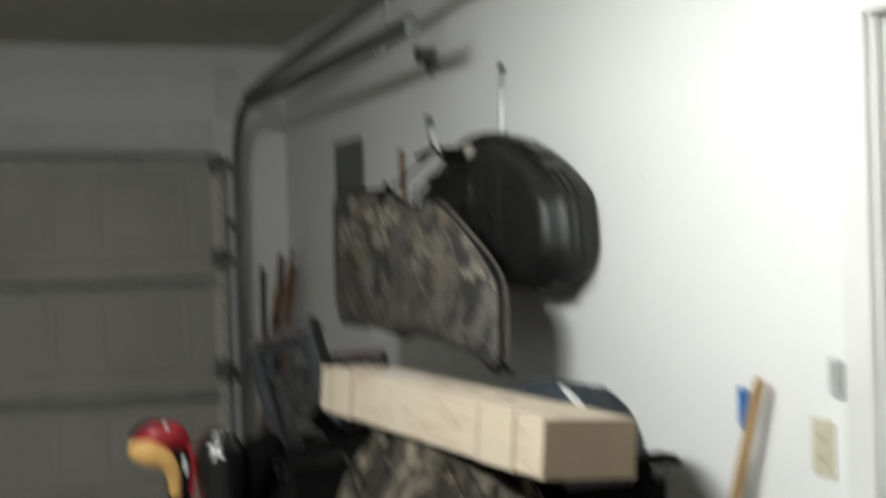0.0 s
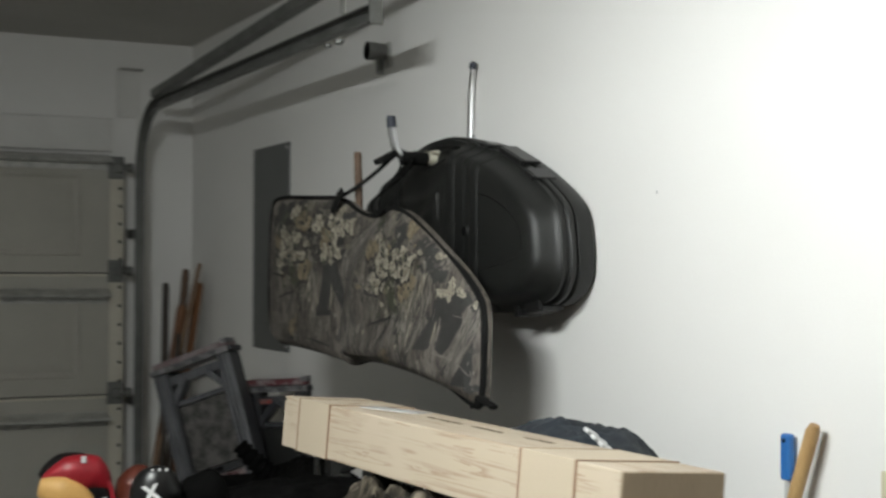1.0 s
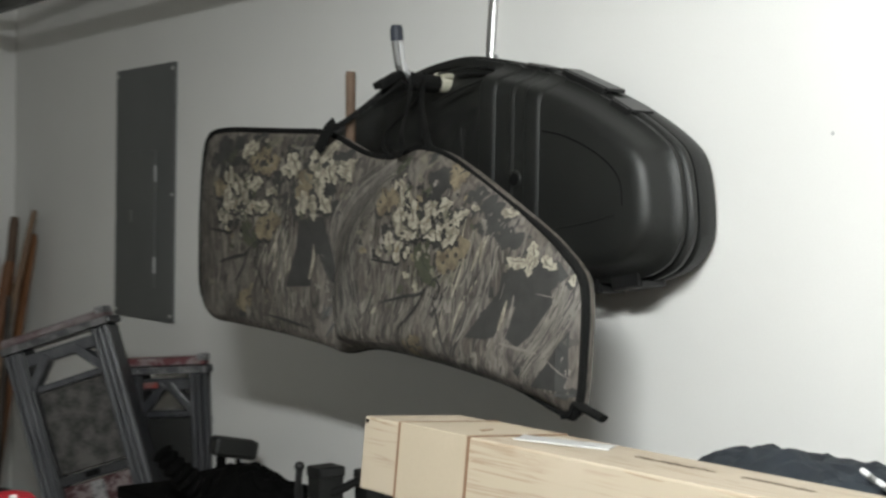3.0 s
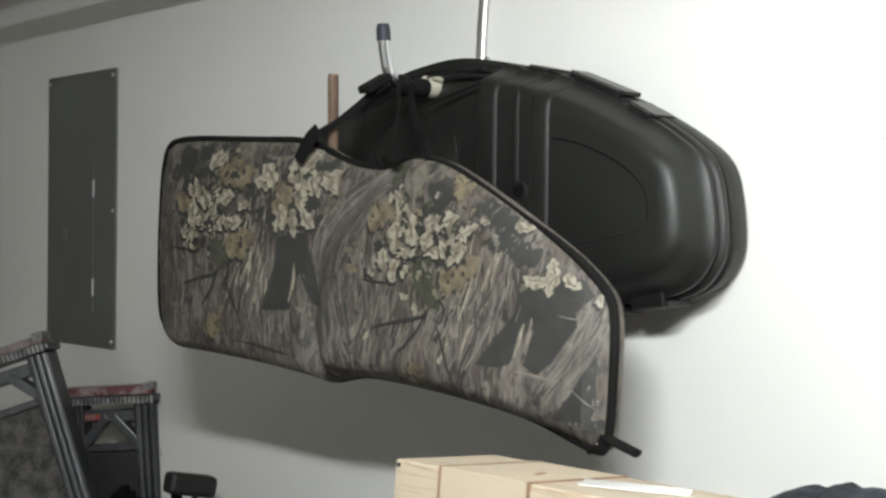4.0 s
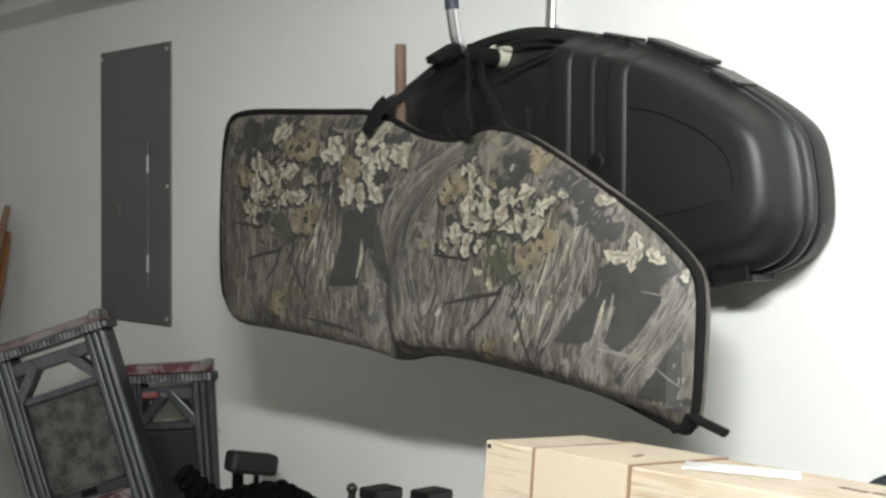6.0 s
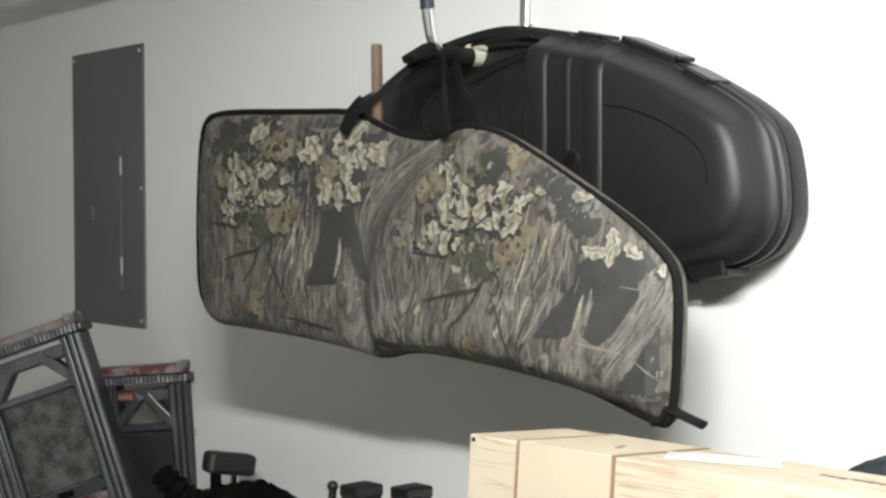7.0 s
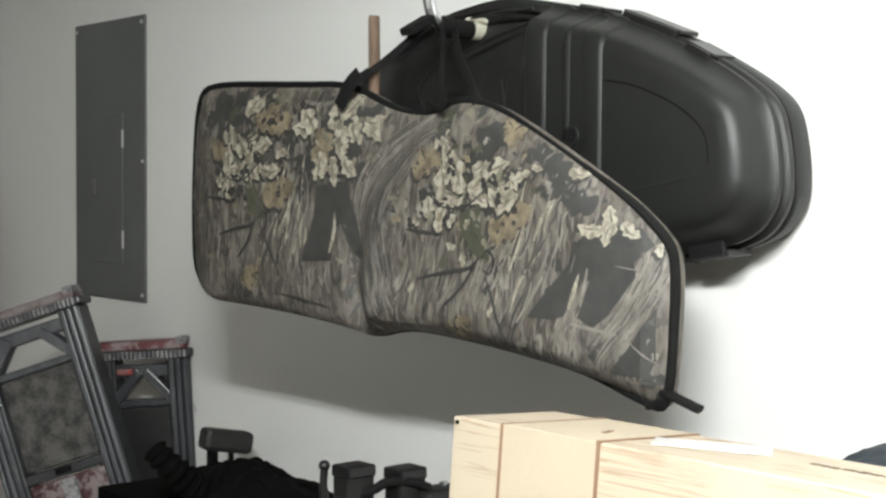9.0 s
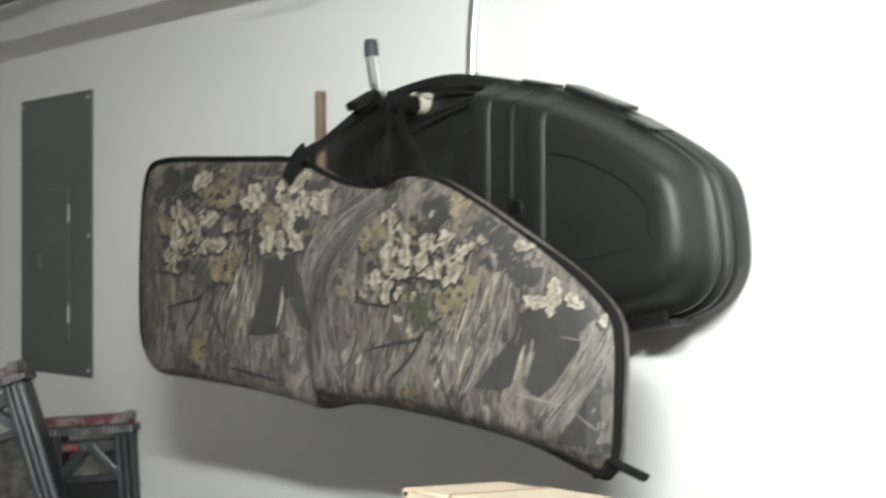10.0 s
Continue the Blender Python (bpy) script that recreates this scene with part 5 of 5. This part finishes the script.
bk = thing("padded_arm", "black padded arm block on a chrome bolt beside the sawhorse", "clamp arm")
m = Matrix.Translation((-0.142, 4.71, 1.020)) @ Matrix.Rotation(radians(-9), 4, "Z") @ Matrix.Rotation(radians(10), 4, "Y")
part("pad", box(bmesh.new(), (-0.062, -0.028, -0.026), (0.062, 0.028, 0.026), 0.012, m), M_HARD, bk)
part("bolt", tube(bmesh.new(), [(-0.135, 4.70, BT), (-0.135, 4.70, 0.972), (-0.133, 4.70, 0.975), (-0.133, 4.70, 1.0)], [0.006, 0.006, 0.010, 0.010], 10), M_CHROME, bk)
part("bracket", box(bmesh.new(), (-0.185, 4.70, BT), (-0.168, 4.73, 1.01), 0.004), M_FUZZ, bk)

tc_ = thing("tool_case", "matt black tool case at the back of the workbench", "tool case")
part("body", box(bmesh.new(), (-0.86, 3.22, BT), (-0.72, 3.40, 1.075), 0.012), M_FUZZ, tc_)
part("lid", box(bmesh.new(), (-0.865, 3.215, 1.075), (-0.715, 3.405, 1.098), 0.008), M_FUZZ, tc_)
for y in (3.26, 3.36):
    part("catch", box(bmesh.new(), (-0.872, y - 0.012, 1.055), (-0.8655, y + 0.012, 1.09), 0.002), M_HARDRIM, tc_)

tray = thing("metal_bracket", "black sheet metal bracket at the corner of the workbench", "bracket")
bm = bmesh.new()
box(bm, (-0.47, 2.13, BT), (-0.445, 2.17, 1.235), 0.003)
box(bm, (-0.485, 2.10, 1.222), (-0.405, 2.17, 1.238), 0.003)
part("plate", bm, M_FUZZ, tray)

# ---- golf bag with head covers ----
gb = thing("golf_bag", "black golf bag standing beside the workbench", "golf bag")
ang = [2 * math.pi * k / 28 for k in range(28)]
ringf = lambda z, rx, ry, cx=-1.06, cy=3.62: [(cx + rx * math.cos(a), cy + ry * math.sin(a), z) for a in ang]
part("body", loft(bmesh.new(), [ringf(0.0, 0.12, 0.15), ringf(0.03, 0.13, 0.16), ringf(0.45, 0.135, 0.17), ringf(0.80, 0.125, 0.17), ringf(0.83, 0.132, 0.178)]), M_FUZZ, gb, smooth=True)
part("rim", tube(bmesh.new(), [Vector(p) for p in ringf(0.835, 0.128, 0.174)] + [Vector(ringf(0.835, 0.128, 0.174)[0])], 0.014, 10, caps=False), M_GLOSSBLK, gb, smooth=True)


def sock(bm, ctrl, radii, n=18, flat=0.8, up=(0, 1, 0)):
    return tube(bm, curve_pts(ctrl, 6), radii, n, flat, Vector(up))


def spread(vals, per=6):
    out = []
    for a, b in zip(vals, vals[1:]):
        out += [a + (b - a) * k / per for k in range(per)]
    return out + [vals[-1]]


g1 = thing("golf_head_cover", "red, black and amber driver head cover", "golf club cover", "golf club covers")
part("sock", sock(bmesh.new(), [(-1.03, 3.80, 0.80), (-1.025, 3.80, 0.95), (-1.03, 3.80, 1.06), (-1.06, 3.80, 1.125), (-1.11, 3.80, 1.135), (-1.155, 3.80, 1.115)], spread([0.026, 0.034, 0.044, 0.05, 0.045, 0.02])), M_GLOSSBLK, g1, smooth=True)
part("crown", sock(bmesh.new(), [(-1.005, 3.79, 1.095), (-1.045, 3.782, 1.130), (-1.10, 3.780, 1.134), (-1.155, 3.785, 1.116)], spread([0.018, 0.046, 0.041, 0.012])), M_RED, g1, "glossy red crown", smooth=True)
part("side_band", sock(bmesh.new(), [(-1.045, 3.762, 0.965), (-1.05, 3.758, 1.03), (-1.075, 3.752, 1.075), (-1.12, 3.755, 1.095), (-1.165, 3.775, 1.105)], spread([0.014, 0.021, 0.029, 0.037, 0.022]), flat=0.62), M_YELLOW, g1, "amber side band", smooth=True)
part("edge_line", sock(bmesh.new(), [(-1.0, 3.765, 0.96), (-0.992, 3.765, 1.04), (-1.0, 3.77, 1.1), (-1.03, 3.775, 1.145)], spread([0.005, 0.006, 0.006, 0.004])), M_RED, g1, smooth=True)
part("white_mark", box(bmesh.new(), (-1.075, 3.742, 1.162), (-1.063, 3.746, 1.178), 0.001), M_WHITE, g1)
part("white_mark", box(bmesh.new(), (-1.022, 3.752, 1.03), (-1.012, 3.757, 1.075), 0.002), M_WHITE, g1)
part("shaft", tube(bmesh.new(), [(-1.03, 3.80, 0.02), (-1.03, 3.80, 0.82)], 0.006, 8), M_CHROME, g1)

g1.location.x, g1.location.z = -0.022, -0.012

g2 = thing("golf_head_cover", "black head cover with a white letter X", "golf club cover", "golf club covers")
part("sock", sock(bmesh.new(), [(-0.985, 3.46, 0.80), (-0.985, 3.455, 0.95), (-0.99, 3.44, 1.06), (-1.0, 3.42, 1.13), (-1.0, 3.41, 1.17), (-1.0, 3.41, 1.182)], spread([0.03, 0.05, 0.062, 0.058, 0.034, 0.006])), M_GLOSSBLK, g2, smooth=True)
fx = bpy.data.curves.new("letter", "FONT")
fx.body, fx.size, fx.extrude, fx.align_x, fx.align_y = "X", 0.044, 0.0012, "CENTER", "CENTER"
fx.offset = 0.0022
lx = new("letter", fx)
lx.matrix_world = Matrix.Translation((-1.022, 3.372, 1.127)) @ Matrix.Rotation(radians(-14), 4, "Z") @ Matrix.Rotation(radians(82), 4, "X") @ Matrix.Rotation(radians(12), 4, "Z")
fx.materials.append(M_WHITE)
dg = bpy.context.evaluated_depsgraph_get()
lm = bpy.data.meshes.new_from_object(lx.evaluated_get(dg))
keep = lx.matrix_world.copy()
bpy.data.objects.remove(lx)
lo_ = new("letter", lm)
lo_.matrix_world = keep
lo_.parent = g2
tagged(lo_, "white letter X")
for k, dx in enumerate((-0.02, -0.004, 0.012)):
    part("white_mark", box(bmesh.new(), (-1.0 + dx, 3.384, 1.174 - 0.001 * k), (-0.994 + dx, 3.387, 1.178), 0.001), M_WHITE, g2)
part("shaft", tube(bmesh.new(), [(-1.0, 3.48, 0.02), (-0.985, 3.46, 0.82)], 0.006, 8), M_CHROME, g2)

g3 = thing("golf_head_cover", "rust-red head cover behind the others", "golf club cover", "golf club covers")
part("sock", sock(bmesh.new(), [(-0.99, 3.76, 0.80), (-0.98, 3.80, 0.95), (-0.975, 3.82, 1.05), (-0.975, 3.82, 1.11), (-0.975, 3.82, 1.145)], spread([0.028, 0.046, 0.064, 0.054, 0.012])), M_BROWNRED, g3, smooth=True)
part("shaft", tube(bmesh.new(), [(-1.0, 3.70, 0.02), (-0.99, 3.76, 0.82)], 0.006, 8), M_CHROME, g3)
g3.location.x, g3.location.z = 0.035, -0.018
g4 = thing("golf_head_cover", "fuzzy black knit head cover", "golf club cover", "golf club covers")
part("sock", sock(bmesh.new(), [(-0.97, 3.56, 0.80), (-0.93, 3.52, 0.95), (-0.90, 3.48, 1.06), (-0.875, 3.45, 1.12), (-0.865, 3.44, 1.16)], spread([0.03, 0.05, 0.062, 0.055, 0.01])), M_FUZZ, g4, smooth=True)
part("shaft", tube(bmesh.new(), [(-1.02, 3.58, 0.02), (-0.97, 3.56, 0.82)], 0.006, 8), M_CHROME, g4)

# ---- handles and fittings on the side wall ----
bh = thing("broom", "pale wooden broom stick leaning on the white wall", "broom")
part("shaft", tube(bmesh.new(), [(-0.10, 2.84, 0.0), (-0.045, 2.474, 1.11), (-0.034, 2.405, 1.318), (-0.033, 2.40, 1.33)], [0.0135, 0.0135, 0.0135, 0.009], 14), M_PALEWOOD, bh, smooth=True)
bb = thing("brush", "blue-handled plastic brush hanging on the white wall", "brush")
part("grip", box(bmesh.new(), (-0.025, 2.484, 1.213), (-0.007, 2.51, 1.303), 0.006), M_BLUE, bb, "bright blue grip")
part("hang_hole", tube(bmesh.new(), [(-0.0262, 2.497, 1.29), (-0.0248, 2.497, 1.29)], 0.005, 10), M_HOLE, bb)
part("nail", tube(bmesh.new(), [(-0.03, 2.497, 1.292), (-0.0005, 2.497, 1.292)], 0.0025, 8), M_CHROME, bb)
part("rod", tube(bmesh.new(), [(-0.016, 2.497, 1.214), (-0.016, 2.50, 0.98)], 0.0055, 10), M_GREYROD, bb)
ol = thing("power_outlet", "ivory plastic wall outlet plate", "outlet")
part("plate", box(bmesh.new(), (-0.006, 2.19, 1.145), (-0.0008, 2.262, 1.262), 0.003), M_BEIGE, ol)
for z in (1.182, 1.225):
    sk = part("socket", box(bmesh.new(), (-0.0085, 2.209, z - 0.015), (-0.0062, 2.243, z + 0.015), 0.002), M_BEIGE, ol)
    for y in (2.219, 2.233):
        part("slot", box(bmesh.new(), (-0.0092, y - 0.0012, z - 0.005), (-0.0086, y + 0.0012, z + 0.005)), M_HOLE, sk)
ws = thing("wall_thermometer", "small grey plastic wall device", "wall device")
part("body", box(bmesh.new(), (-0.014, 2.152, 1.312), (-0.0008, 2.188, 1.388), 0.004), M_GREYROD, ws)
part("face", box(bmesh.new(), (-0.0165, 2.157, 1.335), (-0.0142, 2.183, 1.38), 0.002), M_STRUT, ws)

# small scuffs on the side wall
for y, z, h, w in ((5.09, 1.036, 0.022, 0.003), (2.95, 1.787, 0.006, 0.003)):
    m = Matrix.Translation((0, y, z)) @ Matrix.Rotation(radians(-35), 4, "X")
    tagged(part("wall_scuff", box(bmesh.new(), (-0.0016, -w, -h / 2), (-0.0004, w, h / 2), 0.0003, m), M_GREYROD), "faint grey scuff on the white wall", "wall mark", kind="structure")
